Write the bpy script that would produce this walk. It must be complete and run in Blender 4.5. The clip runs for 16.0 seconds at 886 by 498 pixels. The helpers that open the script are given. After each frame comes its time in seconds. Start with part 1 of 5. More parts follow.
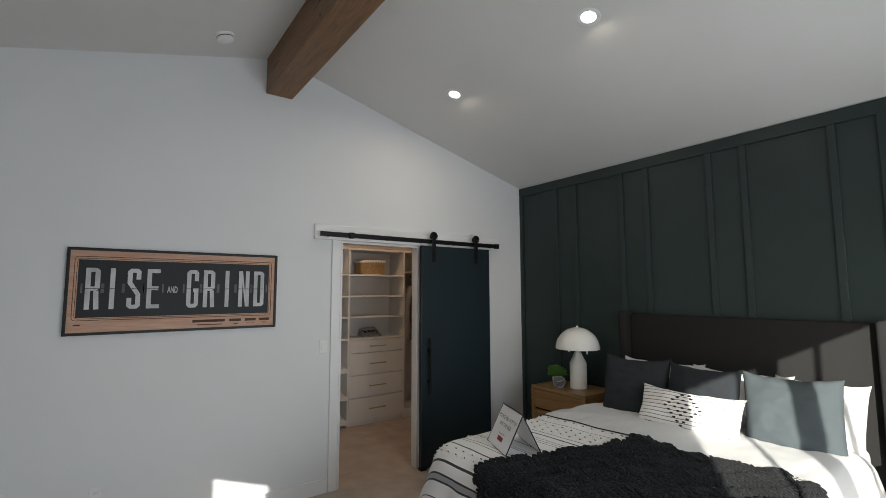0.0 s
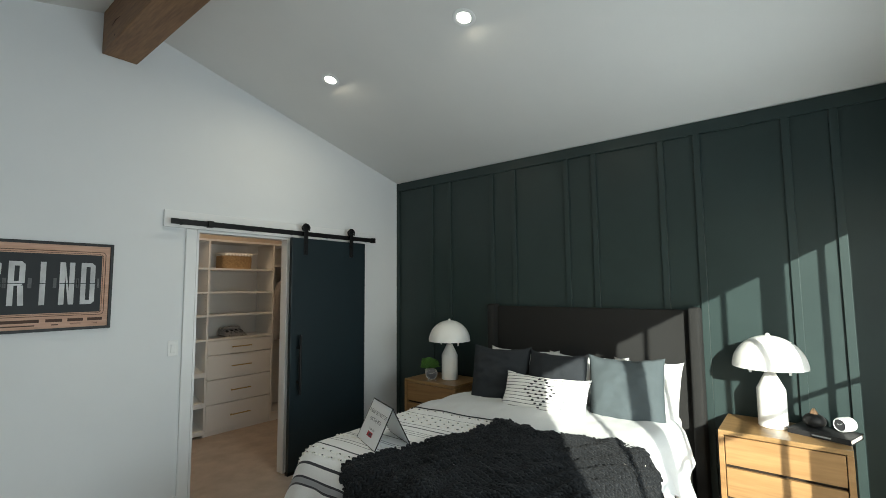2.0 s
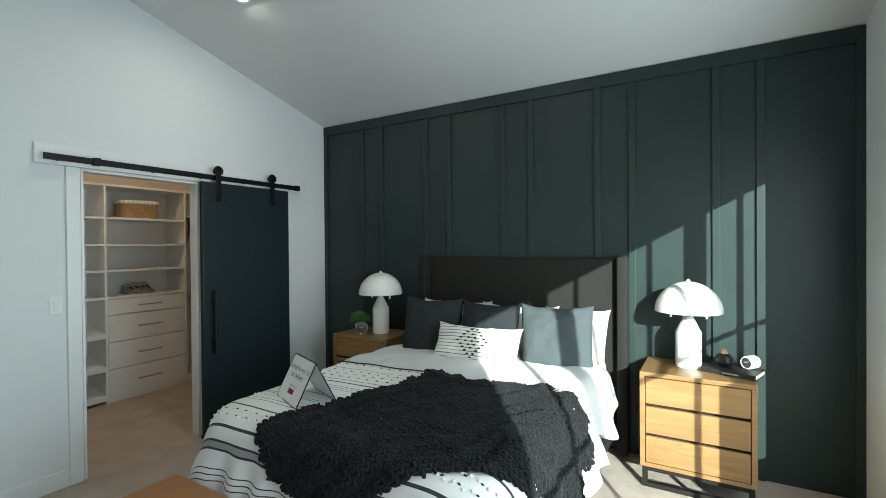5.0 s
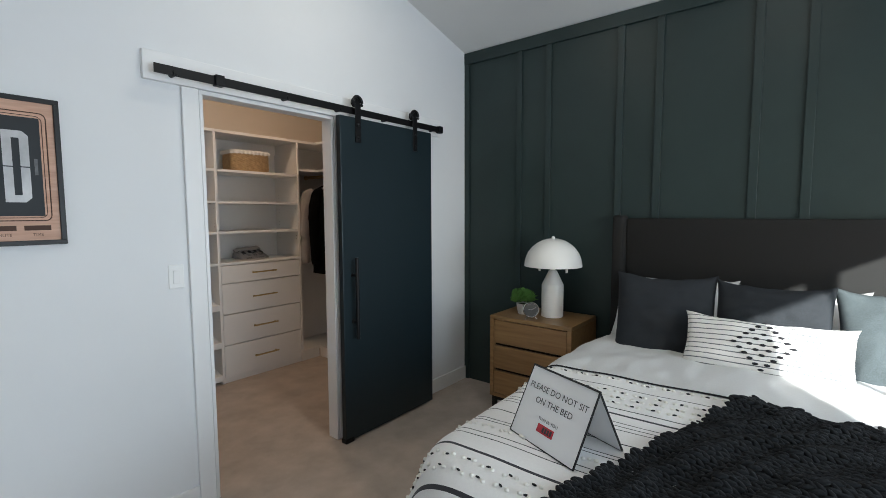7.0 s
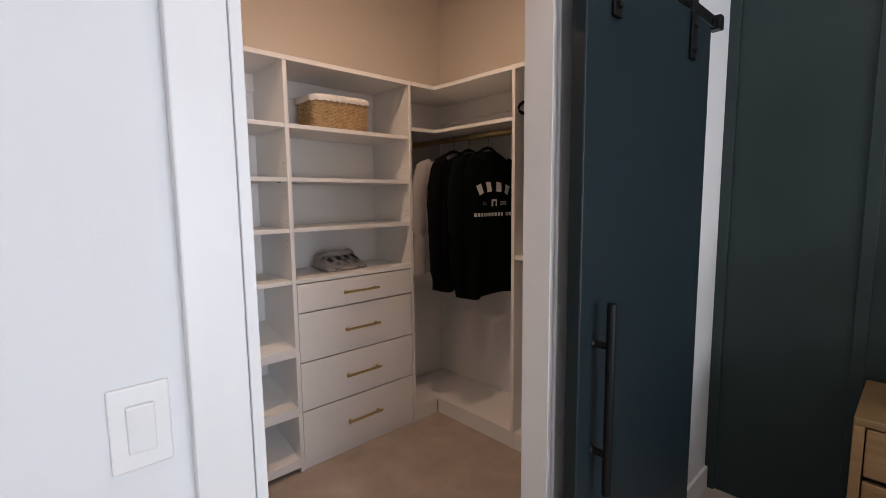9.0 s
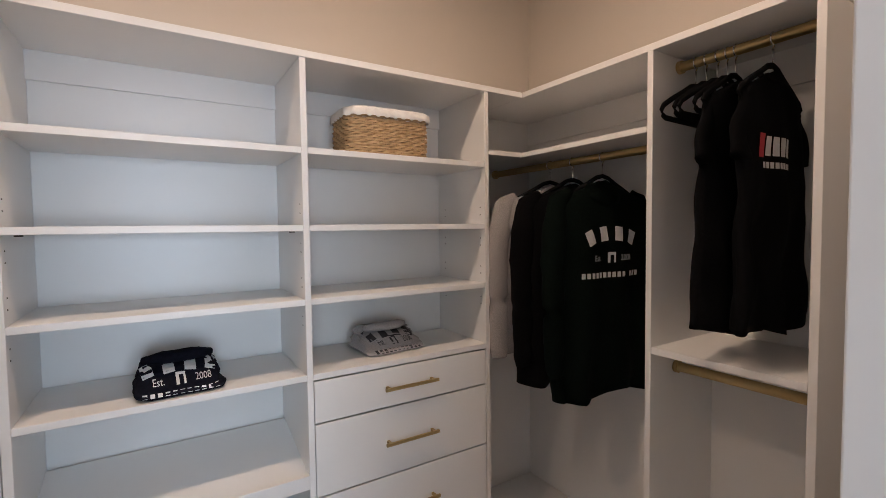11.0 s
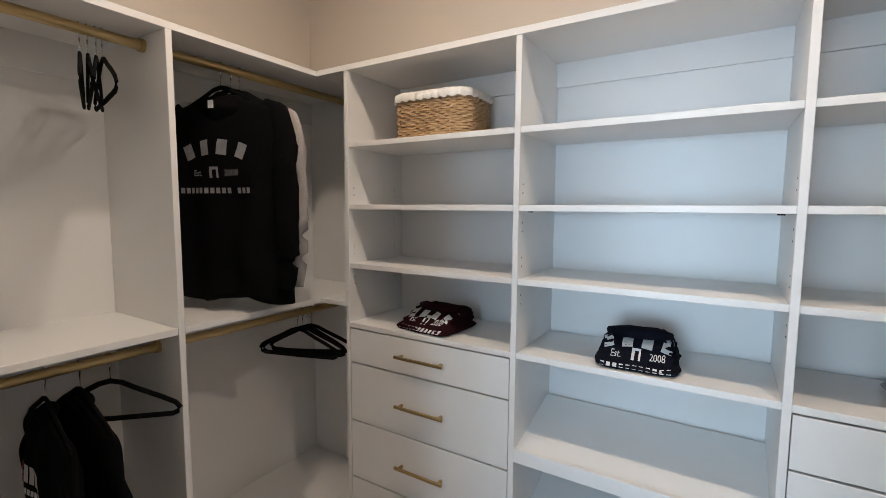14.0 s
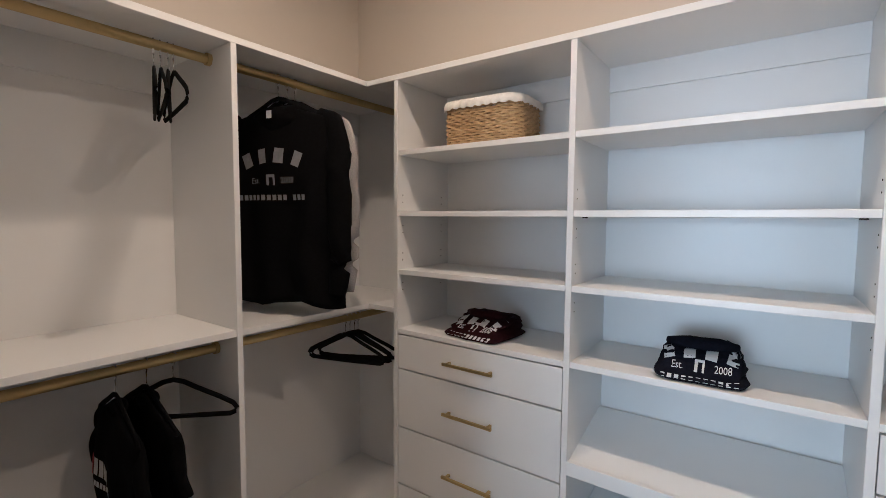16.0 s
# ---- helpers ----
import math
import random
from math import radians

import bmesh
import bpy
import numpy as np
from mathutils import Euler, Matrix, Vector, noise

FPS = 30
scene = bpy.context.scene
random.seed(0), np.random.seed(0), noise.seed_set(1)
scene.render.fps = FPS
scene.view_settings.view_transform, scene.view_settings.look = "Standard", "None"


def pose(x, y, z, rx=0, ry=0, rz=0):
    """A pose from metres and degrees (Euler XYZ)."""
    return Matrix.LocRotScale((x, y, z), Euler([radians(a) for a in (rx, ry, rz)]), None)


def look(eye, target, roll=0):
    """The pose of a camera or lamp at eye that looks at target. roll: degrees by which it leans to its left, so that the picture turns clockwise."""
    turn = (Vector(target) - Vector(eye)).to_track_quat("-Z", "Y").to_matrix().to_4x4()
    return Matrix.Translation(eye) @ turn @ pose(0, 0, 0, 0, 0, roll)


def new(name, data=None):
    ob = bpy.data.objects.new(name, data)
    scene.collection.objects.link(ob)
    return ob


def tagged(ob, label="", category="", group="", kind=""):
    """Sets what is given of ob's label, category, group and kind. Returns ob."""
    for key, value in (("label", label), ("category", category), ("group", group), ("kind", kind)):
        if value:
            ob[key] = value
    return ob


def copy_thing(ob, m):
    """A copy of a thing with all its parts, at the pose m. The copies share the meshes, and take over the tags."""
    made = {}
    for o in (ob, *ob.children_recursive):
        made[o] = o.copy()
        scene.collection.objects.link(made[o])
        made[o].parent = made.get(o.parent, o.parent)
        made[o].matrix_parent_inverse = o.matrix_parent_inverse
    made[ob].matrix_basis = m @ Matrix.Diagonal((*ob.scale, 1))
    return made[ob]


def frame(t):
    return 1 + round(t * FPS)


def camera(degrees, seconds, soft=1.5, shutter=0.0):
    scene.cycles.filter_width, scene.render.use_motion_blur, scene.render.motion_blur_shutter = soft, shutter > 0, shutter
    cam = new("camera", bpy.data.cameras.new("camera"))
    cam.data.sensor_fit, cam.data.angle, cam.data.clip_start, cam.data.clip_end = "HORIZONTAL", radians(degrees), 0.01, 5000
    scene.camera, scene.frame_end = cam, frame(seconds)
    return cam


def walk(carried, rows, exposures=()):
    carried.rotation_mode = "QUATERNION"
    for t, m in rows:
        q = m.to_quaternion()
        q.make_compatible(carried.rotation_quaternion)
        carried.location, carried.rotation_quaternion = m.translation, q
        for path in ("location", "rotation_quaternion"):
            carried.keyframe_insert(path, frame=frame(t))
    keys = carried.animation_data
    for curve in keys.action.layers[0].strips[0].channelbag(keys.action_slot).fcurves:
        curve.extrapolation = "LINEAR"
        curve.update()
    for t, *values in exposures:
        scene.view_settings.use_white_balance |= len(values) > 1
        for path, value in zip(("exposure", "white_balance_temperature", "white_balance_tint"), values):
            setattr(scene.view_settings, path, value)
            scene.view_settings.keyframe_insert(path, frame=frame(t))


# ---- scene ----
cam = camera(88.6, 16.0, soft=0.5)
PATH = [
    (0, (0.275, 0.068, 1.653), (1.445, 1.678, 1.840), -0.13),
    (0.5, (0.290, 0.070, 1.648), (1.591, 1.577, 1.836), -0.42),
    (1, (0.305, 0.072, 1.643), (1.704, 1.488, 1.831), -0.44),
    (1.5, (0.319, 0.074, 1.638), (1.800, 1.406, 1.821), -0.45),
    (2, (0.334, 0.076, 1.633), (1.886, 1.326, 1.802), -0.45),
    (2.5, (0.349, 0.077, 1.628), (1.959, 1.256, 1.773), -0.47),
    (3, (0.364, 0.079, 1.623), (2.020, 1.196, 1.737), -0.45),
    (3.5, (0.379, 0.081, 1.618), (2.071, 1.145, 1.698), -0.53),
    (3.7, (0.385, 0.082, 1.616), (2.087, 1.131, 1.682), -0.54),
    (5.8, (0.618, 0.449, 1.544), (2.321, 1.495, 1.477), -0.43),
    (6, (0.647, 0.581, 1.548), (2.331, 1.657, 1.474), -0.27),
    (6.5, (0.739, 0.990, 1.528), (2.367, 2.147, 1.411), -0.30),
    (7, (0.852, 1.460, 1.498), (2.411, 2.704, 1.338), -0.22),
    (7.5, (0.985, 1.941, 1.481), (2.457, 3.281, 1.288), -0.29),
    (8, (1.151, 2.394, 1.483), (2.583, 3.772, 1.261), -0.47),
    (8.5, (1.377, 2.795, 1.490), (2.782, 4.197, 1.248), -0.44),
    (8.7, (1.493, 2.938, 1.489), (2.877, 4.362, 1.248), -0.49),
    (10.8, (2.203, 3.768, 1.567), (3.347, 5.406, 1.491), -0.66),
    (11, (2.242, 3.777, 1.588), (3.305, 5.468, 1.496), -0.70),
    (11.5, (2.325, 3.775, 1.575), (3.031, 5.645, 1.493), -0.50),
    (12, (2.407, 3.799, 1.559), (2.669, 5.781, 1.497), -0.01),
    (12.5, (2.473, 3.840, 1.567), (2.269, 5.827, 1.472), 0.59),
    (13, (2.507, 3.870, 1.583), (1.902, 5.771, 1.439), 0.63),
    (13.5, (2.517, 3.880, 1.593), (1.611, 5.655, 1.420), 0.51),
    (14, (2.519, 3.879, 1.594), (1.467, 5.571, 1.412), 0.38),
    (14.5, (2.526, 3.877, 1.591), (1.361, 5.492, 1.406), 0.32),
    (15, (2.533, 3.872, 1.589), (1.298, 5.434, 1.400), 0.16),
    (15.5, (2.515, 3.852, 1.586), (1.271, 5.409, 1.412), 0.11),
    (16, (2.462, 3.845, 1.575), (1.287, 5.457, 1.440), 0.40),
]
walk(cam, [(t, look(eye, target, roll)) for t, eye, target, roll in PATH],
     [(0, 1.08, 6500, 9), (3.5, 1.40, 6100, -6), (6, 1.48, 5900, -1), (7, 1.70, 5950, 6), (8.5, 1.94, 6250, 15), (9.6, 2.13, 6000, 16), (10.8, 2.34, 5650, 11), (12.1, 2.70, 5040, 0), (13, 2.62, 5070, 0), (14.3, 2.71, 5020, 0), (16, 2.58, 5090, 4)])

# ---- daylight: low sun from the south-west through tall windows ----
SUN = Vector((1.0, 0.68, -0.37)).normalized()
world = bpy.data.worlds.new("sky")
scene.world = world
world.use_nodes = True
wn = world.node_tree
sky = wn.nodes.new("ShaderNodeTexSky")
sky.sky_type, sky.sun_disc = "NISHITA", False
sky.sun_elevation, sky.sun_rotation = radians(17), math.atan2(-SUN.x, -SUN.y)
wn.links.new(sky.outputs[0], wn.nodes["Background"].inputs[0])
wn.nodes["Background"].inputs[1].default_value = 0.05


def lamp(name, kind, energy, colour, m, **more):
    data = bpy.data.lights.new(name, kind)
    data.energy, data.color = energy, colour
    ob = new(name, data)
    ob.matrix_world = m
    if "angle" in more:
        data.angle = more["angle"]
    if "size" in more:
        data.size = more["size"]
    if "size_y" in more:
        data.shape, data.size_y = "RECTANGLE", more["size_y"]
    if "disk" in more:
        data.shape, data.size = "DISK", more["disk"]
    if "spread" in more:
        data.spread = more["spread"]
    return ob


SUN_POWER, DAY, WARM = 4.8, (0.87, 0.935, 1.0), (1.0, 0.64, 0.395)
lamp("sun", "SUN", SUN_POWER, (1.0, 0.95, 0.86), look((0, 0, 0), SUN), angle=radians(0.5))
# the sky's light, in the openings of the south windows
for wx0, wx1, power in ((0.01, 1.04, 7.2), (1.13, 2.74, 16.5), (2.83, 3.44, 8.0)):
    lamp("window_daylight", "AREA", power, DAY, look(((wx0 + wx1) / 2, -0.70, 1.35), ((wx0 + wx1) / 2, 3, 1.35)),
         size=wx1 - wx0 - 0.06, size_y=1.7)
# recessed lamps
for ly in (1.64, 2.96):
    lamp("downlight_glow", "AREA", 2.0, (1.0, 0.86, 0.68), look((2.5, ly, 3.27), (2.4, ly, 0)), disk=0.09)
for lx in (1.55, 3.02):
    lamp("closet_downlight_glow", "AREA", 2.3, WARM, look((lx, 4.70, 3.035), (lx, 4.701, 0)), disk=0.085)

# ---- materials ----
def material(name, colour, rough=0.5, metal=0.0, grain=0.0, scale=8.0, bump=0.0, bump_scale=120.0, second=None, coat=0.0, stretch=(1, 1, 1), sheen=0.0, emit=0.0, gloss=None):
    m = bpy.data.materials.new(name)
    m.use_nodes = True
    t = m.node_tree
    n, link = t.nodes, t.links.new
    b = n["Principled BSDF"]
    b.inputs["Roughness"].default_value, b.inputs["Metallic"].default_value = rough, metal
    b.inputs["Coat Weight"].default_value, b.inputs["Sheen Weight"].default_value = coat, sheen
    c = (*colour, 1)
    b.inputs["Base Color"].default_value = c
    co = n.new("ShaderNodeTexCoord")
    mp = n.new("ShaderNodeMapping")
    mp.inputs["Scale"].default_value = stretch
    link(co.outputs["Object"], mp.inputs[0])
    if grain or second:
        tx = n.new("ShaderNodeTexNoise")
        tx.inputs["Scale"].default_value, tx.inputs["Detail"].default_value = scale, 6
        tx.inputs["Roughness"].default_value = 0.62
        link(mp.outputs[0], tx.inputs[0])
        rp = n.new("ShaderNodeValToRGB")
        rp.color_ramp.elements[0].position, rp.color_ramp.elements[1].position = 0.32, 0.70
        lo = second if second else tuple(v * (1 - grain) for v in colour)
        hi = colour if second else tuple(min(1, v * (1 + grain)) for v in colour)
        rp.color_ramp.elements[0].color, rp.color_ramp.elements[1].color = (*lo, 1), (*hi, 1)
        link(tx.outputs[0], rp.inputs[0])
        link(rp.outputs[0], b.inputs["Base Color"])
        rr = n.new("ShaderNodeMapRange")
        rr.inputs[3].default_value, rr.inputs[4].default_value = max(0.03, rough - 0.08), min(1, rough + 0.08)
        link(tx.outputs[0], rr.inputs[0])
        link(rr.outputs[0], b.inputs["Roughness"])
    if bump:
        bt = n.new("ShaderNodeTexNoise")
        bt.inputs["Scale"].default_value, bt.inputs["Detail"].default_value = bump_scale, 3
        link(mp.outputs[0], bt.inputs[0])
        bp = n.new("ShaderNodeBump")
        bp.inputs["Strength"].default_value, bp.inputs["Distance"].default_value = bump, 0.004
        link(bt.outputs[0], bp.inputs["Height"])
        link(bp.outputs[0], b.inputs["Normal"])
    if max(colour) < 0.1 and not metal:
        b.inputs["Specular IOR Level"].default_value = 0.28
    if gloss is not None:
        b.inputs["Specular IOR Level"].default_value = gloss
    if emit:
        b.inputs["Emission Color"].default_value, b.inputs["Emission Strength"].default_value = c, emit
    return m


def wood(name, dark, light, along="X", rough=0.45, rings=9.0):
    """Long grain with slow figure and fine pores."""
    m = bpy.data.materials.new(name)
    m.use_nodes = True
    t = m.node_tree
    n, link = t.nodes, t.links.new
    b = n["Principled BSDF"]
    co, mp = n.new("ShaderNodeTexCoord"), n.new("ShaderNodeMapping")
    sc = {"X": (1.2, 14, 14), "Y": (14, 1.2, 14), "Z": (14, 14, 1.2)}[along]
    mp.inputs["Scale"].default_value = sc
    oi = n.new("ShaderNodeObjectInfo")
    ad = n.new("ShaderNodeVectorMath")
    link(co.outputs["Object"], ad.inputs[0])
    link(oi.outputs["Random"], ad.inputs[1])
    link(ad.outputs[0], mp.inputs[0])
    a = n.new("ShaderNodeTexNoise")
    a.inputs["Scale"].default_value, a.inputs["Detail"].default_value, a.inputs["Distortion"].default_value = 1.1, 5, 1.2
    link(mp.outputs[0], a.inputs[0])
    f = n.new("ShaderNodeTexNoise")
    f.inputs["Scale"].default_value, f.inputs["Detail"].default_value = rings, 8
    link(mp.outputs[0], f.inputs[0])
    mx = n.new("ShaderNodeMix")
    mx.inputs[0].default_value = 0.45
    link(a.outputs[0], mx.inputs[2])
    link(f.outputs[0], mx.inputs[3])
    rp = n.new("ShaderNodeValToRGB")
    rp.color_ramp.elements[0].position, rp.color_ramp.elements[1].position = 0.33, 0.66
    rp.color_ramp.elements[0].color, rp.color_ramp.elements[1].color = (*dark, 1), (*light, 1)
    link(mx.outputs[0], rp.inputs[0])
    link(rp.outputs[0], b.inputs["Base Color"])
    b.inputs["Roughness"].default_value = rough
    bp = n.new("ShaderNodeBump")
    bp.inputs["Strength"].default_value, bp.inputs["Distance"].default_value = 0.05, 0.003
    link(f.outputs[0], bp.inputs["Height"])
    link(bp.outputs[0], b.inputs["Normal"])
    return m


PAINT = material("white wall paint", (0.74, 0.75, 0.76), 0.62, grain=0.02, scale=1.3, bump=0.05, bump_scale=260)
CEIL = material("ceiling paint", (0.72, 0.71, 0.69), 0.85, grain=0.025, scale=1.1, bump=0.08, bump_scale=200)
BEIGE = material("closet wall paint", (0.60, 0.545, 0.475), 0.7, grain=0.02, scale=1.4, bump=0.05, bump_scale=260)
TRIM = material("white trim paint", (0.80, 0.80, 0.80), 0.38, grain=0.015, scale=3, bump=0.02, bump_scale=90)
GREEN = material("dark green panel paint", (0.0255, 0.0400, 0.0390), 0.40, grain=0.10, scale=1.8, bump=0.05, bump_scale=160)
NAVY = material("dark blue-green door paint", (0.0108, 0.0208, 0.0262), 0.42, grain=0.08, scale=2.2, bump=0.04, bump_scale=150, gloss=0.42)
CARPET = material("beige carpet", (0.50, 0.425, 0.36), 0.97, second=(0.37, 0.315, 0.265), scale=5, bump=0.9, bump_scale=330, sheen=0.1)
BEAM = wood("stained fir beam", (0.13, 0.062, 0.026), (0.27, 0.145, 0.065), "Y", 0.55, 7)
WALNUT = wood("brown acacia", (0.225, 0.122, 0.048), (0.335, 0.198, 0.083), "Y", 0.38, 4)
WALNUT_TOP = wood("brown acacia top", (0.20, 0.115, 0.046), (0.29, 0.18, 0.076), "Y", 0.33, 4)
BLACK_METAL = material("matt black metal", (0.014, 0.014, 0.015), 0.42, 0.6, grain=0.15, scale=30, bump=0.05, bump_scale=300)
BLACK_WOOD = material("black stained base", (0.013, 0.012, 0.011), 0.5, grain=0.2, scale=20)
# near-black, painted as shade in gaps and pin holes; also colours the shelf clips
DARK_GAP = material("near-black gap shade", (0.02, 0.013, 0.008), 0.8)
MELAMINE = material("white melamine", (0.80, 0.80, 0.79), 0.36, grain=0.012, scale=4, bump=0.012, bump_scale=400)
BRASS = material("brushed brass", (0.55, 0.42, 0.20), 0.40, 1.0, grain=0.02, scale=12, stretch=(1, 1, 1))
CHROME = material("chrome", (0.75, 0.75, 0.76), 0.16, 1.0, grain=0.03, scale=30)
LAMP_WHITE = material("satin white lacquer", (0.80, 0.79, 0.76), 0.33, grain=0.01, scale=5, coat=0.1)
CHARCOAL = material("charcoal woven upholstery", (0.0165, 0.0165, 0.0162), 0.95, grain=0.25, scale=240, bump=0.35, bump_scale=700)
LINEN = material("white bed linen", (0.58, 0.58, 0.57), 0.85, grain=0.03, scale=90, bump=0.12, bump_scale=500, sheen=0.1)
SLATE = material("slate grey cushion cloth", (0.020, 0.023, 0.027), 0.95, grain=0.35, scale=260, bump=0.3, bump_scale=600)
TEAL = material("grey-blue cushion linen", (0.060, 0.074, 0.080), 0.95, grain=0.35, scale=220, bump=0.35, bump_scale=520, stretch=(1, 1, 2.5))
KNIT = material("black chenille yarn", (0.0105, 0.0115, 0.0130), 0.95, grain=0.4, scale=160, bump=0.5, bump_scale=420, gloss=0.12, sheen=0.06)
BLACK_TUFT = material("black cotton", (0.02, 0.02, 0.023), 0.9, grain=0.2, scale=200)
WHITE_TUFT = material("cream cotton tufts", (0.78, 0.76, 0.70), 0.95, grain=0.05, scale=150, bump=0.3, bump_scale=400)
GREY_THREAD = material("grey woven stripe", (0.32, 0.32, 0.33), 0.9, grain=0.1, scale=200)
WICKER = material("seagrass strand", (0.60, 0.43, 0.23), 0.7, second=(0.40, 0.26, 0.12), scale=40, bump=0.3, bump_scale=200)
# the same seagrass, with the shade behind the strands put into its colour
WICKER_SHADED = material("seagrass darkened as shade", (0.26, 0.17, 0.085), 0.85, grain=0.2, scale=40)
LINER = material("white basket liner", (0.80, 0.78, 0.74), 0.92, grain=0.03, scale=80, bump=0.2, bump_scale=300)
BLACK_FLEECE = material("black fleece", (0.0045, 0.0045, 0.0050), 0.93, grain=0.3, scale=90, bump=0.25, bump_scale=420, gloss=0.05)
GREEN_FLEECE = material("forest green fleece", (0.0034, 0.0062, 0.0050), 0.93, grain=0.3, scale=90, bump=0.25, bump_scale=420, gloss=0.05)
GREY_FLEECE = material("heather grey fleece", (0.33, 0.315, 0.31), 0.93, grain=0.22, scale=220, bump=0.25, bump_scale=420, sheen=0.1)
NAVY_FLEECE = material("navy fleece", (0.0065, 0.0070, 0.0125), 0.93, grain=0.3, scale=90, bump=0.25, bump_scale=420, gloss=0.08)
MAROON_FLEECE = material("maroon fleece", (0.0175, 0.0040, 0.0060), 0.93, grain=0.3, scale=90, bump=0.25, bump_scale=420, gloss=0.08)
PRINT = material("white screen print", (0.66, 0.66, 0.66), 0.7, grain=0.08, scale=60)
PRINT_DIM = material("grey screen print", (0.24, 0.24, 0.25), 0.75, grain=0.15, scale=60)
PRINT_DARK = material("dark screen print", (0.03, 0.03, 0.035), 0.75, grain=0.15, scale=60)
PRINT_RED = material("red screen print", (0.42, 0.03, 0.045), 0.7, grain=0.08, scale=60)
VELVET = material("black velvet flocking", (0.006, 0.006, 0.0065), 0.88, grain=0.2, scale=120, gloss=0.08)
LEATHER = material("cognac leather", (0.34, 0.155, 0.055), 0.42, grain=0.16, scale=9, bump=0.25, bump_scale=260)
CARD = material("white card", (0.80, 0.80, 0.80), 0.4, grain=0.01, scale=9)
INK = material("dark grey ink", (0.05, 0.05, 0.055), 0.6)
FRAME_BLACK = material("black frame", (0.012, 0.012, 0.013), 0.4, grain=0.1, scale=20)
POSTER_WOOD = wood("printed wood grain", (0.44, 0.245, 0.16), (0.62, 0.38, 0.27), "X", 0.5, 8)
POSTER_LINE = material("printed brown line", (0.07, 0.035, 0.022), 0.6)
POSTER_DARK = material("printed charcoal", (0.017, 0.020, 0.023), 0.5, grain=0.12, scale=12)
POSTER_LETTER = material("printed worn silver letters", (0.66, 0.66, 0.67), 0.5, second=(0.38, 0.38, 0.39), scale=9, stretch=(1, 1, 0.6))
POSTER_FLAP = material("printed hinge grey", (0.10, 0.10, 0.105), 0.5, grain=0.3, scale=40)
PLASTIC = material("white plastic", (0.80, 0.80, 0.79), 0.32, grain=0.01, scale=6)
POT = material("white ceramic", (0.74, 0.73, 0.71), 0.38, grain=0.03, scale=12)
LEAF = material("bright green leaves", (0.12, 0.27, 0.05), 0.6, second=(0.05, 0.13, 0.02), scale=60)
SOIL = material("dark soil", (0.03, 0.022, 0.015), 0.95, grain=0.3, scale=90)
DIAL = material("grey clock dial", (0.26, 0.27, 0.28), 0.10, 0.95, grain=0.02, scale=20)
BOOK = material("black book cloth", (0.020, 0.020, 0.021), 0.55, grain=0.1, scale=50)
PAGES = material("book pages", (0.62, 0.58, 0.50), 0.9, grain=0.08, scale=140, stretch=(1, 1, 6))
VASE = material("black stoneware", (0.018, 0.017, 0.017), 0.45, grain=0.2, scale=25)
OAK = wood("pale oak", (0.34, 0.19, 0.10), (0.50, 0.31, 0.17), "Z", 0.5, 8)
GLOW = material("lamp diffuser", (1.0, 0.93, 0.82), 0.5, emit=8)
GLASS_FRAME = material("black window frame", (0.02, 0.02, 0.022), 0.45, grain=0.05, scale=15)

# ---- building helpers ----
def box(bm, x0, y0, z0, x1, y1, z1, bevel=0.0, seg=2):
    r = bmesh.ops.create_cube(bm, size=1.0, matrix=Matrix.Translation(((x0 + x1) / 2, (y0 + y1) / 2, (z0 + z1) / 2)) @ Matrix.Diagonal((x1 - x0, y1 - y0, z1 - z0, 1)))
    if bevel:
        es = {e for v in r["verts"] for e in v.link_edges}
        bmesh.ops.bevel(bm, geom=list(es), offset=bevel, segments=seg, profile=0.5, affect="EDGES")
    return bm


def boxbm(*a, **k):
    return box(bmesh.new(), *a, **k)


def lathe(bm, prof, n=48, centre=(0, 0, 0), axis="Z"):
    """Turn (radius, height) pairs about an upright axis."""
    rings = []
    for r, h in prof:
        ring = []
        for i in range(n):
            a = 2 * math.pi * i / n
            p = (r * math.cos(a), r * math.sin(a), h)
            if axis == "Y":
                p = (p[0], h, p[1])
            if axis == "X":
                p = (h, p[0], p[1])
            ring.append(bm.verts.new(Vector(p) + Vector(centre)))
        rings.append(ring)
    for a, b in zip(rings, rings[1:]):
        for i in range(n):
            bm.faces.new((a[i], a[(i + 1) % n], b[(i + 1) % n], b[i]))
    bm.faces.new(rings[0][::-1])
    bm.faces.new(rings[-1])
    return bm


def tube(bm, pts, r, n=8, closed=False, flat=1.0):
    """A round strand along a line of points."""
    pts = [Vector(p) for p in pts]
    rings = []
    k = len(pts)
    up = Vector((0, 0, 1))
    for i, p in enumerate(pts):
        a = pts[(i - 1) % k] if closed or i else p
        b = pts[(i + 1) % k] if closed or i < k - 1 else p
        d = (b - a).normalized()
        s = d.cross(up)
        if s.length < 0.05:
            s = d.cross(Vector((1, 0, 0)))
        s.normalize()
        w = s.cross(d).normalized()
        rr = r[i] if isinstance(r, (list, tuple)) else r
        rings.append([bm.verts.new(p + s * rr * math.cos(2 * math.pi * j / n) + w * rr * flat * math.sin(2 * math.pi * j / n)) for j in range(n)])
    for i in range(k if closed else k - 1):
        a, b = rings[i], rings[(i + 1) % k]
        for j in range(n):
            bm.faces.new((a[j], a[(j + 1) % n], b[(j + 1) % n], b[j]))
    if not closed:
        bm.faces.new(rings[0][::-1])
        bm.faces.new(rings[-1])
    return bm


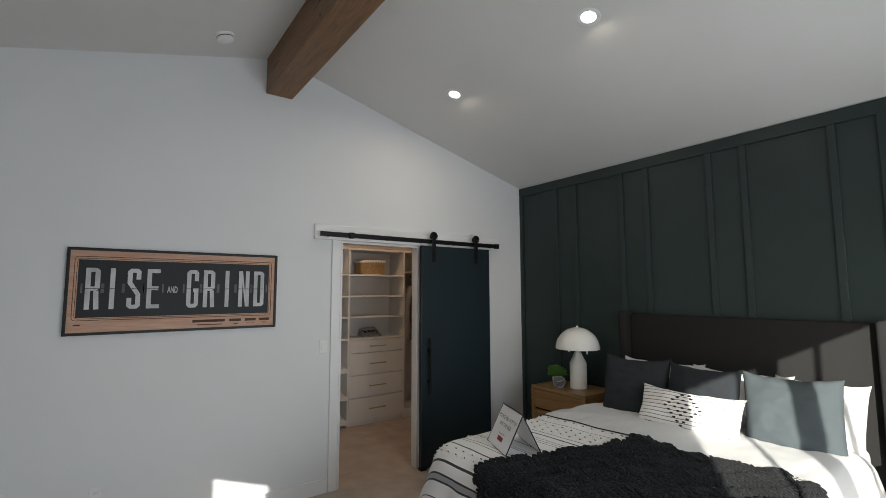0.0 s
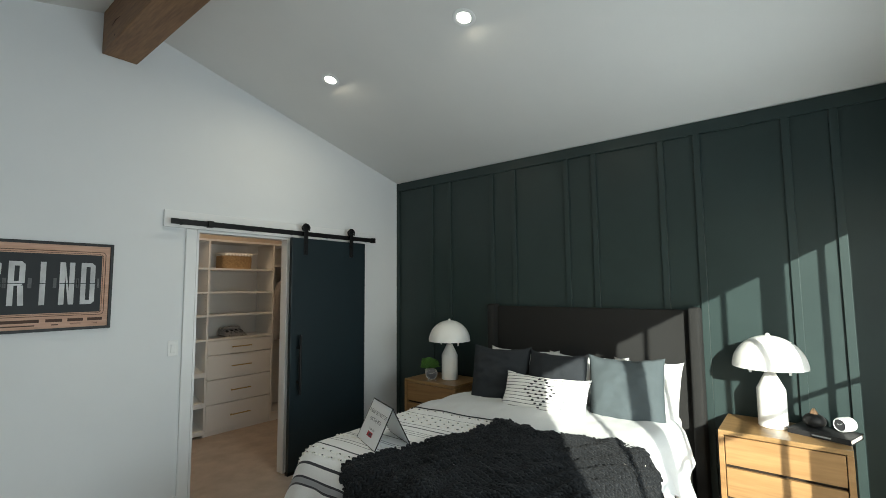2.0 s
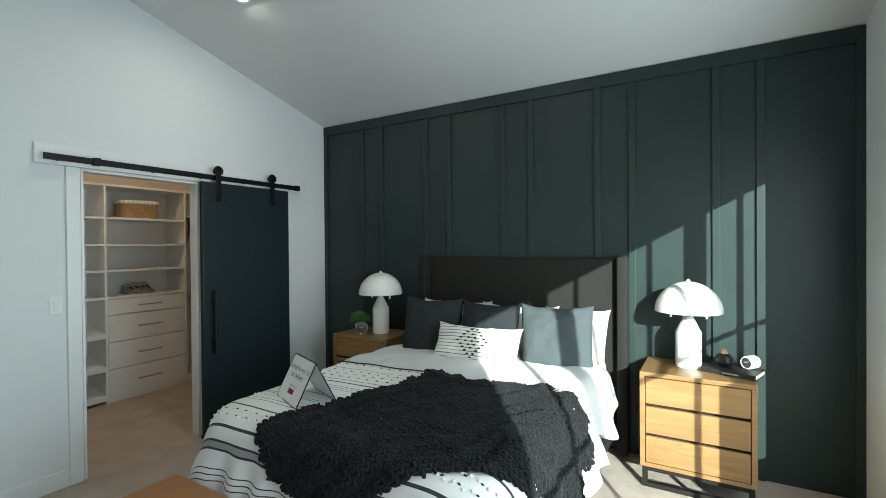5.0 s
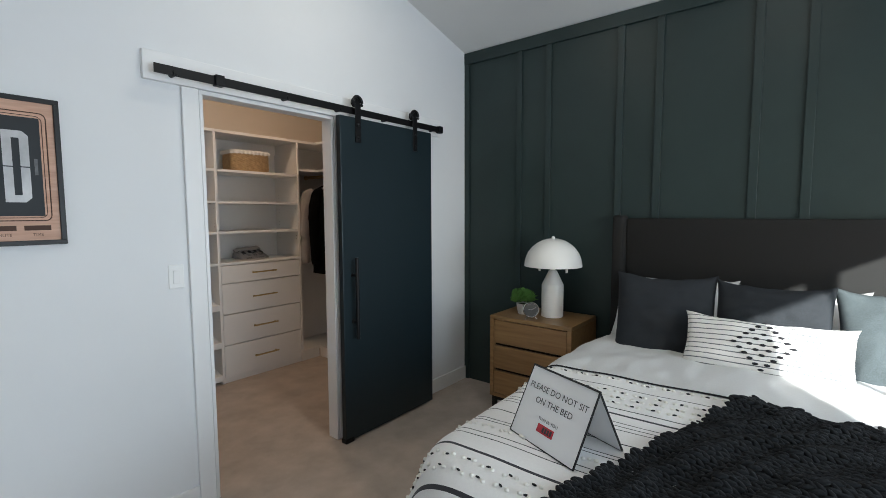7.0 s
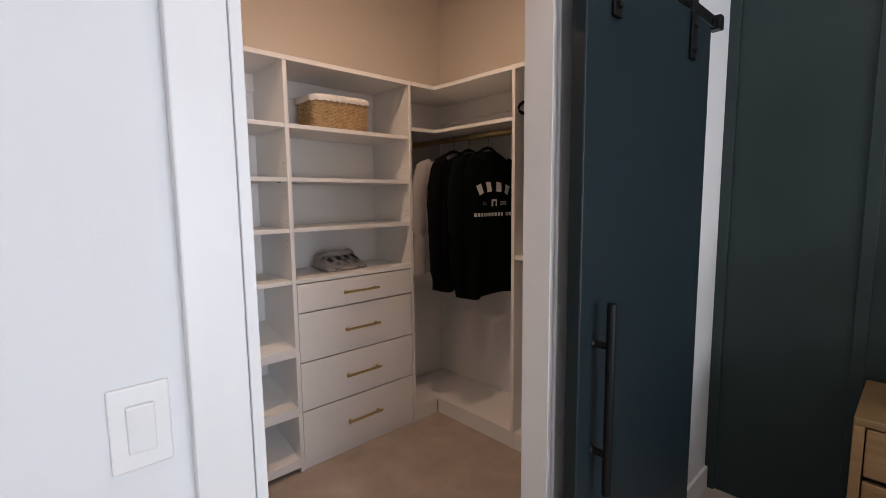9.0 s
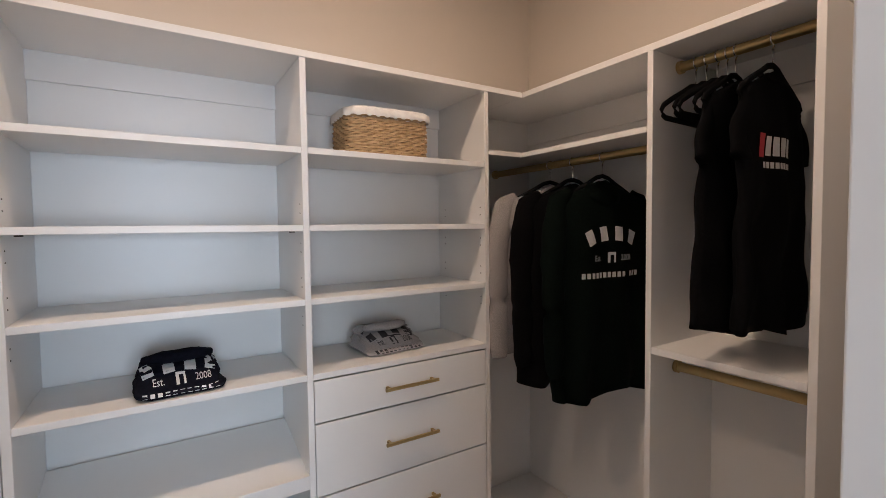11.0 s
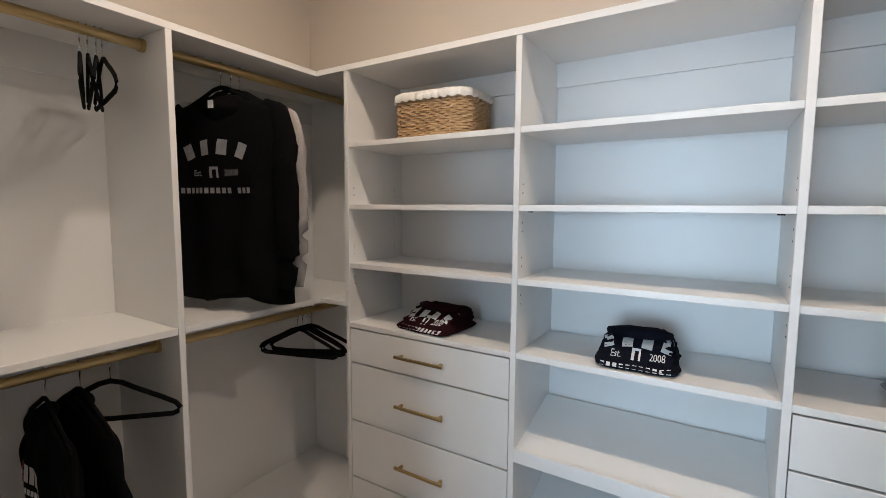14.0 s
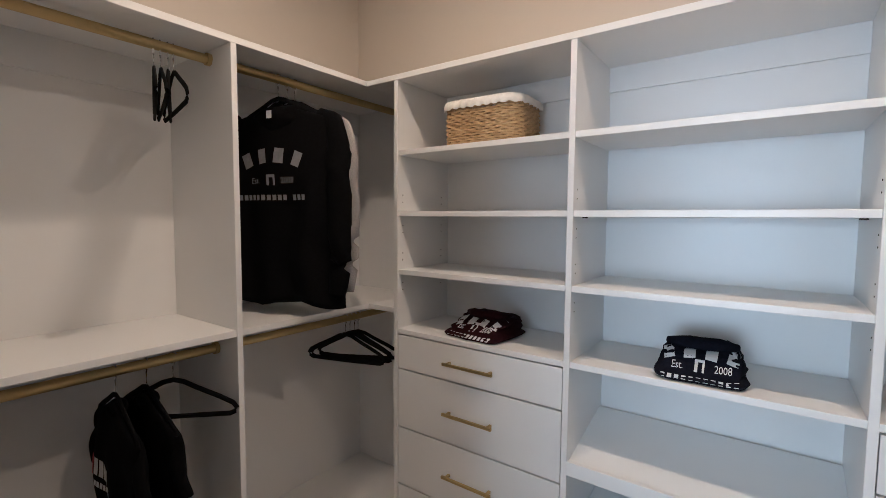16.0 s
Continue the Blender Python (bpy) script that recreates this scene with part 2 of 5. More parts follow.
def finish(name, bm, mat, smooth=None):
    bmesh.ops.recalc_face_normals(bm, faces=bm.faces)
    me = bpy.data.meshes.new(name)
    bm.to_mesh(me)
    bm.free()
    me.materials.append(mat)
    if smooth:
        me.polygons.foreach_set("use_smooth", [True] * len(me.polygons))
        if smooth < 180:
            me.set_sharp_from_angle(angle=radians(smooth))
    return me


def part(name, bm, mat, parent, label="", smooth=None):
    """One mesh of its own under a thing or under a part."""
    ob = new(name, finish(name, bm, mat, smooth))
    ob.parent = parent
    if label:
        ob["label"] = label
    return ob


def whole(name, bm, mat, label, category="", kind="", smooth=None, group=""):
    """A thing that is one mesh."""
    return tagged(new(name, finish(name, bm, mat, smooth)), label, category, group, kind)


def thing(name, at, label, category, group="", kind=""):
    ob = tagged(new(name), label, category, group, kind)
    ob.empty_display_size = 0.1
    ob.location = at
    return ob


def word(body, size, squeeze=1.0, tall=1.0, bold=0.0):
    """Letters standing in the xz plane, centred, facing -y."""
    cu = bpy.data.curves.new("letters", "FONT")
    cu.body, cu.size, cu.align_x, cu.align_y, cu.offset = body, size, "CENTER", "CENTER", bold
    cu.resolution_u = 3
    ob = bpy.data.objects.new("letters", cu)
    scene.collection.objects.link(ob)
    bpy.context.view_layer.update()
    me = bpy.data.meshes.new_from_object(ob)
    bm = bmesh.new()
    bm.from_mesh(me)
    bpy.data.objects.remove(ob)
    bpy.data.meshes.remove(me)
    for v in bm.verts:
        v.co = Vector((v.co.x * squeeze, 0, v.co.y * tall))
    return bm


def merge(bm, other, m=None):
    me = bpy.data.meshes.new("tmp")
    other.to_mesh(me)
    other.free()
    if m is not None:
        me.transform(m)
    bm.from_mesh(me)
    bpy.data.meshes.remove(me)
    return bm


def move(bm, m):
    bmesh.ops.transform(bm, matrix=m, verts=bm.verts)
    return bm


def wob(x, y, z=0.0, f=1.0):
    return noise.noise(Vector((x * f, y * f, z * f)))


# ---- the shell of the bedroom ----
N, E, S, Wt = 3.825, 4.14, -0.62, -1.50       # faces of the four walls
NB = 3.900                                     # closet side of the north wall
RX, RZ, SL = 1.32, 3.60, 0.262                 # ridge and slope
OX0, OX1, OZ = 1.890, 2.695, 2.100             # opening to the closet
CN, CW, CE, CZ = 5.795, 0.405, 4.118, 3.05       # closet walls and ceiling


def roof(x):
    return RZ - SL * abs(x - RX)


whole("floor", boxbm(Wt - 0.12, S - 0.12, -0.1, E + 0.12, CN + 0.12, 0.0), CARPET, "beige cut-pile carpet running on into the closet", "floor", "structure")


def gable(bm, y0, y1, x0, x1, z0):
    """A stretch of wall up to the sloping ceiling."""
    xs = sorted({x0, x1} | ({RX} if x0 < RX < x1 else set()))
    for a, b in zip(xs, xs[1:]):
        lo = [bm.verts.new(p) for p in ((a, y0, z0), (b, y0, z0), (b, y0, roof(b)), (a, y0, roof(a)))]
        hi = [bm.verts.new((v.co.x, y1, v.co.z)) for v in lo]
        bm.faces.new(lo)
        bm.faces.new(hi[::-1])
        for i in range(4):
            bm.faces.new((lo[i], hi[i], hi[(i + 1) % 4], lo[(i + 1) % 4]))


bm = bmesh.new()
gable(bm, N, NB, Wt, OX0, 0)
gable(bm, N, NB, OX0, OX1, OZ)
gable(bm, N, NB, OX1, E, 0)
whole("wall_north", bm, PAINT, "white painted gable wall with the closet doorway", "wall", "structure")

WIN = ((0.01, 1.04), (1.13, 2.74), (2.83, 3.44))
WZ0, WZ1 = 0.40, 2.27
bm = bmesh.new()
edges = [Wt] + [v for w in WIN for v in w] + [E]
for i in range(0, len(edges), 2):
    gable(bm, S - 0.05, S, edges[i], edges[i + 1], 0)
for a, b in WIN:
    box(bm, a, S - 0.05, 0, b, S, WZ0)
    gable(bm, S - 0.05, S, a, b, WZ1)
whole("wall_south", bm, PAINT, "white painted wall with tall windows", "wall", "structure")
for k, (a, b) in enumerate(WIN):
    win = thing("window_%d" % (k + 1), ((a + b) / 2, S - 0.025, WZ0), "tall black-framed window with thin glazing bars", "window", kind="structure")
    w, h = (b - a) / 2, WZ1 - WZ0
    fr = bmesh.new()
    for x0, x1, z0, z1 in ((-w, -w + 0.03, 0, h), (w - 0.03, w, 0, h), (-w + 0.03, w - 0.03, 0, 0.03), (-w + 0.03, w - 0.03, h - 0.03, h)):
        box(fr, x0, -0.02, z0, x1, 0.02, z1)
    part("window_frame", fr, GLASS_FRAME, win)
    bars = [x for x in (1.515, 2.355, 3.175, 0.585) if a < x < b]
    for x in bars:
        part("glazing_bar", boxbm(x - (a + b) / 2 - 0.012, -0.012, 0.03, x - (a + b) / 2 + 0.012, 0.012, h - 0.03), GLASS_FRAME, win)
    if k == 1:
        # unseen board, added to keep the sun off the nightstand's south end
        part("shade_board", boxbm(w - 0.20, -0.016, 0.03, w - 0.03, 0.016, 0.72), GLASS_FRAME, win)
    part("glazing_bar", boxbm(-w + 0.03, -0.011, 1.325 - WZ0, w - 0.03, 0.011, 1.35 - WZ0), GLASS_FRAME, win)

# west wall beside the way in; its unseen opening is added to throw a sun patch on the north wall
bm = bmesh.new()
wy0, wy1, wz0, wz1 = 1.80, 2.16, 0.83, 1.25
zt = roof(Wt)
for y0, y1, z0, z1 in ((S, wy0, 0, zt), (wy1, N, 0, zt), (wy0, wy1, 0, wz0), (wy0, wy1, wz1, zt)):
    box(bm, Wt - 0.12, y0, z0, Wt, y1, z1)
whole("wall_west", bm, PAINT, "white painted side wall with a small added opening for the sun", "wall", "structure")
win = thing("window_4", (Wt - 0.06, (wy0 + wy1) / 2, wz0), "unseen side opening with one bar, added to throw a sun patch", "window", kind="structure")
# bar that cuts a dark slot into the sun patch
part("glazing_bar", boxbm(-0.01, -0.145, 0, 0.01, -0.125, wz1 - wz0), GLASS_FRAME, win)

whole("wall_east", boxbm(E, S - 0.05, 0, E + 0.12, NB, roof(E) + 0.05), GREEN, "dark green painted feature wall behind the bed", "wall", "structure")
# board and batten on the feature wall
panel = thing("trim", (E, 1.6, 0), "dark green board-and-batten strips on the feature wall", "wall panelling", kind="structure")
Z1 = roof(E)
part("top_board", boxbm(-0.020, S - 1.6, 2.765, 0, N - 1.6, Z1 - 0.004, bevel=0.002), GREEN, panel)
part("batten", boxbm(-0.018, N - 0.045 - 1.6, 0, 0, N - 1.6, 2.765, bevel=0.002), GREEN, panel)
part("batten", boxbm(-0.018, S - 1.6, 0, 0, S + 0.045 - 1.6, 2.765, bevel=0.002), GREEN, panel)
first = None
for k in range(5):
    for y in ((-0.1025 + 0.785 * k), (0.1475 + 0.785 * k)):
        if first is None:
            first = part("batten", boxbm(-0.018, -0.0225, 0, 0, 0.0225, 2.765, bevel=0.002), GREEN, panel)
            first.location = (0, y - 1.6, 0)
        else:
            b = new("batten", first.data)
            b.parent = panel
            b.location = (0, y - 1.6, 0)

for side, x0, x1 in (("west", Wt - 0.12, RX), ("east", RX, E + 0.12)):
    bm = bmesh.new()
    lo = [bm.verts.new(p) for p in ((x0, S - 0.05, roof(x0)), (x1, S - 0.05, roof(x1)), (x1, NB, roof(x1)), (x0, NB, roof(x0)))]
    hi = [bm.verts.new((v.co.x, v.co.y, v.co.z + 0.12)) for v in lo]
    bm.faces.new(lo[::-1])
    bm.faces.new(hi)
    for i in range(4):
        bm.faces.new((lo[i], lo[(i + 1) % 4], hi[(i + 1) % 4], hi[i]))
    whole("ceiling_" + side, bm, CEIL, "off-white sloping ceiling up to the ridge beam", "ceiling", "structure")

# ridge beam, rough sawn with knots
bm = bmesh.new()
box(bm, RX - 0.107, S + 0.002, 3.275, RX + 0.107, N - 0.002, 3.585, bevel=0.006)
beam = whole("ridge_beam", bm, BEAM, "brown stained timber ridge beam with knots and checks", "beam", "structure")
for k, (y, z, r) in enumerate(((2.62, 3.33, 0.012), (2.45, 3.36, 0.009), (3.55, 3.31, 0.008), (2.1, 3.4, 0.011), (1.5, 3.34, 0.01))):
    part("knot", lathe(bmesh.new(), ((r, -0.0025), (r * 0.7, -0.004)), 12, (RX - 0.107, y, z), "X"), POSTER_LINE, beam, "dark knot")
for y, z, l in ((3.62, 3.40, 0.16), (2.75, 3.42, 0.22), (1.9, 3.37, 0.2)):
    part("check", tube(bmesh.new(), [(RX - 0.1075, y, z), (RX - 0.1082, y - l * 0.5, z + 0.012), (RX - 0.1075, y - l, z + 0.004)], [0.001, 0.003, 0.001], 5), POSTER_LINE, beam, "dark drying crack")

# closet shell
whole("wall_closet_north", boxbm(CW - 0.1, CN, 0, CE + 0.1, CN + 0.1, CZ), BEIGE, "warm off-white closet back wall", "wall", "structure")
whole("wall_closet_west", boxbm(CW - 0.1, NB, 0, CW, CN, CZ), BEIGE, "warm off-white closet side wall", "wall", "structure")
whole("wall_closet_east", boxbm(CE, NB, 0, CE + 0.1, CN, CZ), BEIGE, "warm off-white closet side wall", "wall", "structure")
whole("ceiling_closet", boxbm(CW - 0.1, NB, CZ, CE + 0.1, CN + 0.1, CZ + 0.1), CEIL, "white closet ceiling", "ceiling", "structure")

# baseboards, door casing, header board
for x0, x1 in ((Wt, 1.805), (2.785, E - 0.02)):
    whole("baseboard", boxbm(x0, N - 0.016, 0, x1, N, 0.115, bevel=0.003), TRIM, "white painted baseboard", "baseboard", "structure")
whole("baseboard", boxbm(Wt, S, 0, Wt + 0.016, N - 0.016, 0.115, bevel=0.003), TRIM, "white painted baseboard", "baseboard", "structure")
cas = thing("door_1", ((OX0 + OX1) / 2, N, 0), "white painted doorway casing and lining of the closet", "doorway", kind="structure")
cx = (OX0 + OX1) / 2
for x0, x1 in ((OX0 - 0.084, OX0 - 0.006), (OX1 + 0.006, OX1 + 0.084)):
    part("casing", boxbm(x0 - cx, -0.020, 0, x1 - cx, 0, 2.103, bevel=0.003), TRIM, cas)
part("header_board", boxbm(1.645 - cx, -0.024, 2.105, 3.76 - cx, 0, 2.235, bevel=0.003), TRIM, cas)
for x0, x1 in ((OX0 - 0.002, OX0 + 0.016), (OX1 - 0.016, OX1 + 0.002)):
    part("jamb", boxbm(x0 - cx, -0.012, 0, x1 - cx, NB - N + 0.004, OZ - 0.018, bevel=0.002), TRIM, cas)
part("head_lining", boxbm(OX0 - 0.002 - cx, -0.012, OZ - 0.018, OX1 + 0.002 - cx, NB - N + 0.004, OZ + 0.002, bevel=0.002), TRIM, cas)

# sliding barn door on its rail
door = thing("barn_door", (3.11, 3.74, 0), "dark blue-green flat slab barn door, slid half open", "door")
part("slab", boxbm(-0.435, -0.02, 0.012, 0.435, 0.02, 2.10, bevel=0.004), NAVY, door)
hd = part("handle", tube(bmesh.new(), [(-0.36, -0.068, 0.69), (-0.36, -0.068, 1.215)], 0.0125, 16), BLACK_METAL, door, "long black bar handle", 60)
for z in (0.80, 1.10):
    part("handle_post", lathe(bmesh.new(), ((0.014, -0.022), (0.010, -0.026), (0.010, -0.062)), 14, (-0.36, 0, z), "Y"), BLACK_METAL, hd, smooth=40)
for x in (-0.295, 0.245):
    st = bmesh.new()
    box(st, x - 0.0225, -0.030, 1.945, x + 0.0225, -0.0225, 2.185, bevel=0.002)
    hang = part("hanger_strap", st, BLACK_METAL, door, "black steel roller strap")
    arch = bmesh.new()
    pts = [(x + 0.034 * math.cos(a), -0.026, 2.195 + 0.036 * math.sin(a)) for a in np.linspace(-0.5, math.pi + 0.5, 18)]
    tube(arch, pts, 0.011, 8)
    part("hoop", arch, BLACK_METAL, hang, smooth=60)
    part("wheel", lathe(bmesh.new(), ((0.026, -0.020), (0.030, -0.018), (0.026, -0.008), (0.030, 0.006), (0.026, 0.008)), 24, (x, 0, 2.198), "Y"), BLACK_METAL, hang, smooth=40)
    for z in (1.975, 2.055):
        part("bolt", lathe(bmesh.new(), ((0.011, -0.031), (0.010, -0.038), (0.004, -0.041)), 12, (x, 0, z), "Y"), BLACK_METAL, hang, smooth=40)
rail = thing("door_rail", (2.69, 3.745, 2.145), "long flat black steel sliding door rail", "door rail")
part("bar", boxbm(-1.02, -0.004, -0.021, 1.02, 0.004, 0.021, bevel=0.0015), BLACK_METAL, rail)
for x in (-0.93, -0.35, 0.02, 0.42, 0.93):
    part("standoff", lathe(bmesh.new(), ((0.013, -0.012), (0.012, -0.004), (0.012, 0.055)), 12, (x, 0, -0.006), "Y"), BLACK_METAL, rail, smooth=40)
for x in (-0.735, 0.985):
    st = bmesh.new()
    box(st, x - 0.022, -0.022, -0.026, x + 0.022, 0.020, 0.026, bevel=0.004)
    part("stop_block", st, BLACK_METAL, rail)
part("floor_guide", boxbm(-0.02, -0.03, -2.145, 0.05, 0.02, -2.115, bevel=0.004), BLACK_METAL, rail)

# switch and outlet
sw = thing("light_switch", (1.748, N, 1.195), "white rocker light switch plate", "light switch")
part("plate", boxbm(-0.035, -0.006, -0.057, 0.035, 0, 0.057, bevel=0.003), PLASTIC, sw)
rk = boxbm(-0.016, -0.011, -0.033, 0.016, -0.004, 0.033, bevel=0.002)
part("rocker", move(rk, Matrix.Rotation(radians(4), 4, "X")), PLASTIC, sw)
ol = thing("wall_outlet", (0.26, N, 0.36), "white duplex wall outlet", "outlet")
part("plate", boxbm(-0.035, -0.006, -0.057, 0.035, 0, 0.057, bevel=0.003), PLASTIC, ol)
for z in (-0.02, 0.02):
    sock = part("socket", boxbm(-0.016, -0.009, z - 0.014, 0.016, -0.004, z + 0.014, bevel=0.003), PLASTIC, ol)
    for x in (-0.006, 0.006):
        part("slot", boxbm(x - 0.001, -0.0100, z - 0.004, x + 0.001, -0.0088, z + 0.005), INK, sock, "dark slot")

# smoke alarm and recessed lamps
al = thing("smoke_alarm", (0.825, 3.46, roof(0.825)), "round white smoke alarm on the ceiling", "smoke alarm")
al.rotation_euler = (0, -math.atan(SL), 0)
part("base", lathe(bmesh.new(), ((0.068, 0.0), (0.068, -0.014), (0.062, -0.017)), 40), PLASTIC, al, smooth=40)
part("vent_gap", lathe(bmesh.new(), ((0.0575, -0.012), (0.0575, -0.024)), 40), BLACK_WOOD, al, "dark gap round the cap")
part("cap", lathe(bmesh.new(), ((0.058, -0.023), (0.056, -0.038), (0.045, -0.044), (0.01, -0.045)), 40), PLASTIC, al, smooth=40)
dl = thing("recessed_light", (2.5, 1.64, roof(2.5)), "round white recessed ceiling light, switched on", "ceiling light", "recessed lights")
dl.rotation_euler = (0, math.atan(SL), 0)
ring = bmesh.new()
prof = [(0.044, -0.002), (0.056, -0.005), (0.070, -0.003), (0.072, 0.0)]
for i in range(len(prof) - 1):
    lathe_n = 40
    a0 = [ring.verts.new((prof[i][0] * math.cos(2 * math.pi * j / lathe_n), prof[i][0] * math.sin(2 * math.pi * j / lathe_n), prof[i][1])) for j in range(lathe_n)]
    a1 = [ring.verts.new((prof[i + 1][0] * math.cos(2 * math.pi * j / lathe_n), prof[i + 1][0] * math.sin(2 * math.pi * j / lathe_n), prof[i + 1][1])) for j in range(lathe_n)]
    for j in range(lathe_n):
        ring.faces.new((a0[j], a0[(j + 1) % lathe_n], a1[(j + 1) % lathe_n], a1[j]))
part("trim_ring", ring, PLASTIC, dl)
part("diffuser", lathe(bmesh.new(), ((0.044, 0.0), (0.043, -0.003), (0.02, -0.004)), 40), GLOW, dl, "glowing warm white diffuser")
copy_thing(dl, Matrix.Translation((2.5, 2.96, roof(2.5))) @ Matrix.Rotation(math.atan(SL), 4, "Y"))

# ---- closet joinery ----
FY, BY = 5.385, 5.785                     # front and back of the shelves on the back wall
WX, WB, EX, EB = 0.898, 0.420, 3.692, 4.104   # front and back of the side units
U = (1.074, 1.885, 2.687, 3.487)          # uprights on the back wall
TOPZ, TH = 2.185, 0.022
SH = (1.866, 1.594, 1.330, 1.058)


def board(name, parent, x0, y0, z0, x1, y1, z1, label="", mat=None, bevel=0.0012):
    o = parent.location
    return part(name, boxbm(x0 - o.x, y0 - o.y, z0 - o.z, x1 - o.x, y1 - o.y, z1 - o.z, bevel=bevel, seg=1), mat or MELAMINE, parent, label)


def brass_rod(parent, a, b):
    o = parent.location
    a, b = Vector(a) - o, Vector(b) - o
    rod = part("rod", tube(bmesh.new(), [a, b], 0.0168, 20), BRASS, parent, "brushed brass hanging rod", 60)
    d = (b - a).normalized()
    for p, q in ((a, a + d * 0.014), (b - d * 0.014, b)):
        part("rod_socket", tube(bmesh.new(), [p, q], 0.0225, 20), BRASS, rod, smooth=60)


def pins(parent, x, y, z):
    o = parent.location
    bm = bmesh.new()
    for dz in (-0.085, -0.053, 0.053, 0.085):
        lathe(bm, ((0.0028, -0.0006), (0.0024, 0.0006)), 8, (x - o.x, y - o.y, z + dz - o.z), "X")
    tagged(part("pin_hole", bm, DARK_GAP, parent, "drilled shelf-pin holes"), kind="stuff")


top = thing("closet_top_board", (2.28, 5.57, TOPZ), "white melamine top running round three walls of the closet", "shelf")
board("back_board", top, WX, FY - 0.004, TOPZ, EX, BY, TOPZ + 0.024)
board("side_board", top, WB, 4.02, TOPZ, WX, BY, TOPZ + 0.024)
board("side_board", top, EX, 4.245, TOPZ, EB, BY, TOPZ + 0.024)


def drawer_unit(x0, x1, label, near):
    u = thing("closet_drawer_unit", ((x0 + x1) / 2, 5.57, 0), label, "closet cabinet", "closet drawer units")
    h = TH / 2
    for x in (x0, x1):
        board("upright", u, x - h, FY, 0, x + h, BY, TOPZ)
    a, b = x0 + h, x1 - h
    board("back_panel", u, a, BY - 0.010, 0.05, b, BY - 0.002, TOPZ)
    board("nailing_strip", u, a, BY - 0.024, 2.088, b, BY - 0.012, TOPZ)
    for z in SH:
        board("shelf", u, a, FY + (0.004 if z != SH[3] else 0.0), z - h, b, BY - 0.026, z + h)
    board("kick", u, a, FY + 0.012, 0, b, FY + 0.03, 0.05)
    o = u.location
    for z0, z1 in ((0.886, 1.042), (0.612, 0.882), (0.337, 0.608), (0.052, 0.333)):
        d = board("drawer_front", u, a + 0.003, FY + 0.001, z0 + 0.0015, b - 0.003, FY + 0.019, z1 - 0.0015)
        zc, xc = (z0 + z1) / 2, (a + b) / 2
        hb = bmesh.new()
        box(hb, xc - 0.12 - o.x, FY - 0.034 - o.y, zc - 0.006, xc + 0.12 - o.x, FY - 0.024 - o.y, zc + 0.006, bevel=0.0012)
        hd = part("handle", hb, BRASS, d, "slim brushed brass bar handle")
        for sx in (-0.1, 0.1):
            box_b = boxbm(xc + sx - 0.005 - o.x, FY - 0.025 - o.y, zc - 0.005, xc + sx + 0.005 - o.x, FY + 0.001 - o.y, zc + 0.005)
            me = finish("handle_post", box_b, BRASS)
            ob = new("handle_post", me)
            ob.parent = d
    for z in SH[1:3]:
        for y in (FY + 0.035, BY - 0.07):
            pins(u, a + 0.0006, y, z)
            pins(u, b - 0.0006, y, z)
    return u


drawer_unit(U[0], U[1], "white closet tower, open shelves over four drawers with brass handles", 0)
drawer_unit(U[2], U[3], "white closet tower, open shelves over four brass-handled drawers", 1)
mid = thing("closet_shoe_unit", ((U[1] + U[2]) / 2, 5.57, 0), "white open shelves over slanted shoe shelves between two drawer towers", "closet shelves")
a, b = U[1] + 0.011, U[2] - 0.011
board("back_panel", mid, a, BY - 0.010, 0, b, BY - 0.002, TOPZ)
board("nailing_strip", mid, a, BY - 0.024, 2.088, b, BY - 0.012, TOPZ)
for z in SH:
    board("shelf", mid, a, FY + 0.004, z - 0.011, b, BY - 0.026, z + 0.011)
for z in (0.684, 0.354, 0.060):
    o = mid.location
    sb = boxbm(a - o.x, 0, -0.009, b - o.x, 0.378, 0.009, bevel=0.001, seg=1)
    move(sb, Matrix.Translation((0, FY + 0.006 - o.y, z + 0.004)) @ Matrix.Rotation(math.atan2(0.090, 0.370), 4, "X"))
    ss = part("slanted_shelf", sb, MELAMINE, mid)
    part("lip", boxbm(a - o.x, FY - 0.002 - o.y, z - 0.030, b - o.x, FY + 0.014 - o.y, z + 0.022, bevel=0.0015, seg=1), MELAMINE, ss)
for x in (a + 0.0006, b - 0.0006):
    for z in SH[1:3]:
        pins(mid, x, FY + 0.035, z)
for x in (a + 0.03, b - 0.03):
    sc = boxbm(x - 0.009 - mid.location.x, FY + 0.03 - 5.57, SH[1] - 0.0155, x + 0.009 - mid.location.x, FY + 0.040 - 5.57, SH[1] - 0.0115)
    part("shelf_clip", sc, DARK_GAP, mid, "small dark shelf clip")

RWX, REX = 0.755, 3.845                 # rods
west = thing("closet_hanging_unit", (0.72, 4.9, 0), "white closet hanging unit with brass rods above and below a shelf", "closet cabinet", "closet hanging units")
for y in (4.031, 4.733):
    board("upright", west, WB, y - 0.011, 0, WX, y + 0.011, TOPZ)
board("back_panel", west, WB - 0.008, 4.02, 0, WB, BY, TOPZ)
board("nailing_strip", west, WB, 4.745, 2.06, WB + 0.012, BY, TOPZ)
board("nailing_strip", west, WB, 4.043, 2.06, WB + 0.012, 4.722, TOPZ)
for z0, z1 in ((1.138, 1.162), (0.085, 0.107)):
    nm = "shelf" if z0 > 1 else "deck"
    board(nm, west, WB, 4.043, z0, WX - 0.002, 4.721, z1)
    board(nm, west, WB, 4.745, z0, WX - 0.002, BY, z1)
    board(nm, west, WX - 0.002, FY + 0.002, z0, U[0] - 0.012, BY, z1)
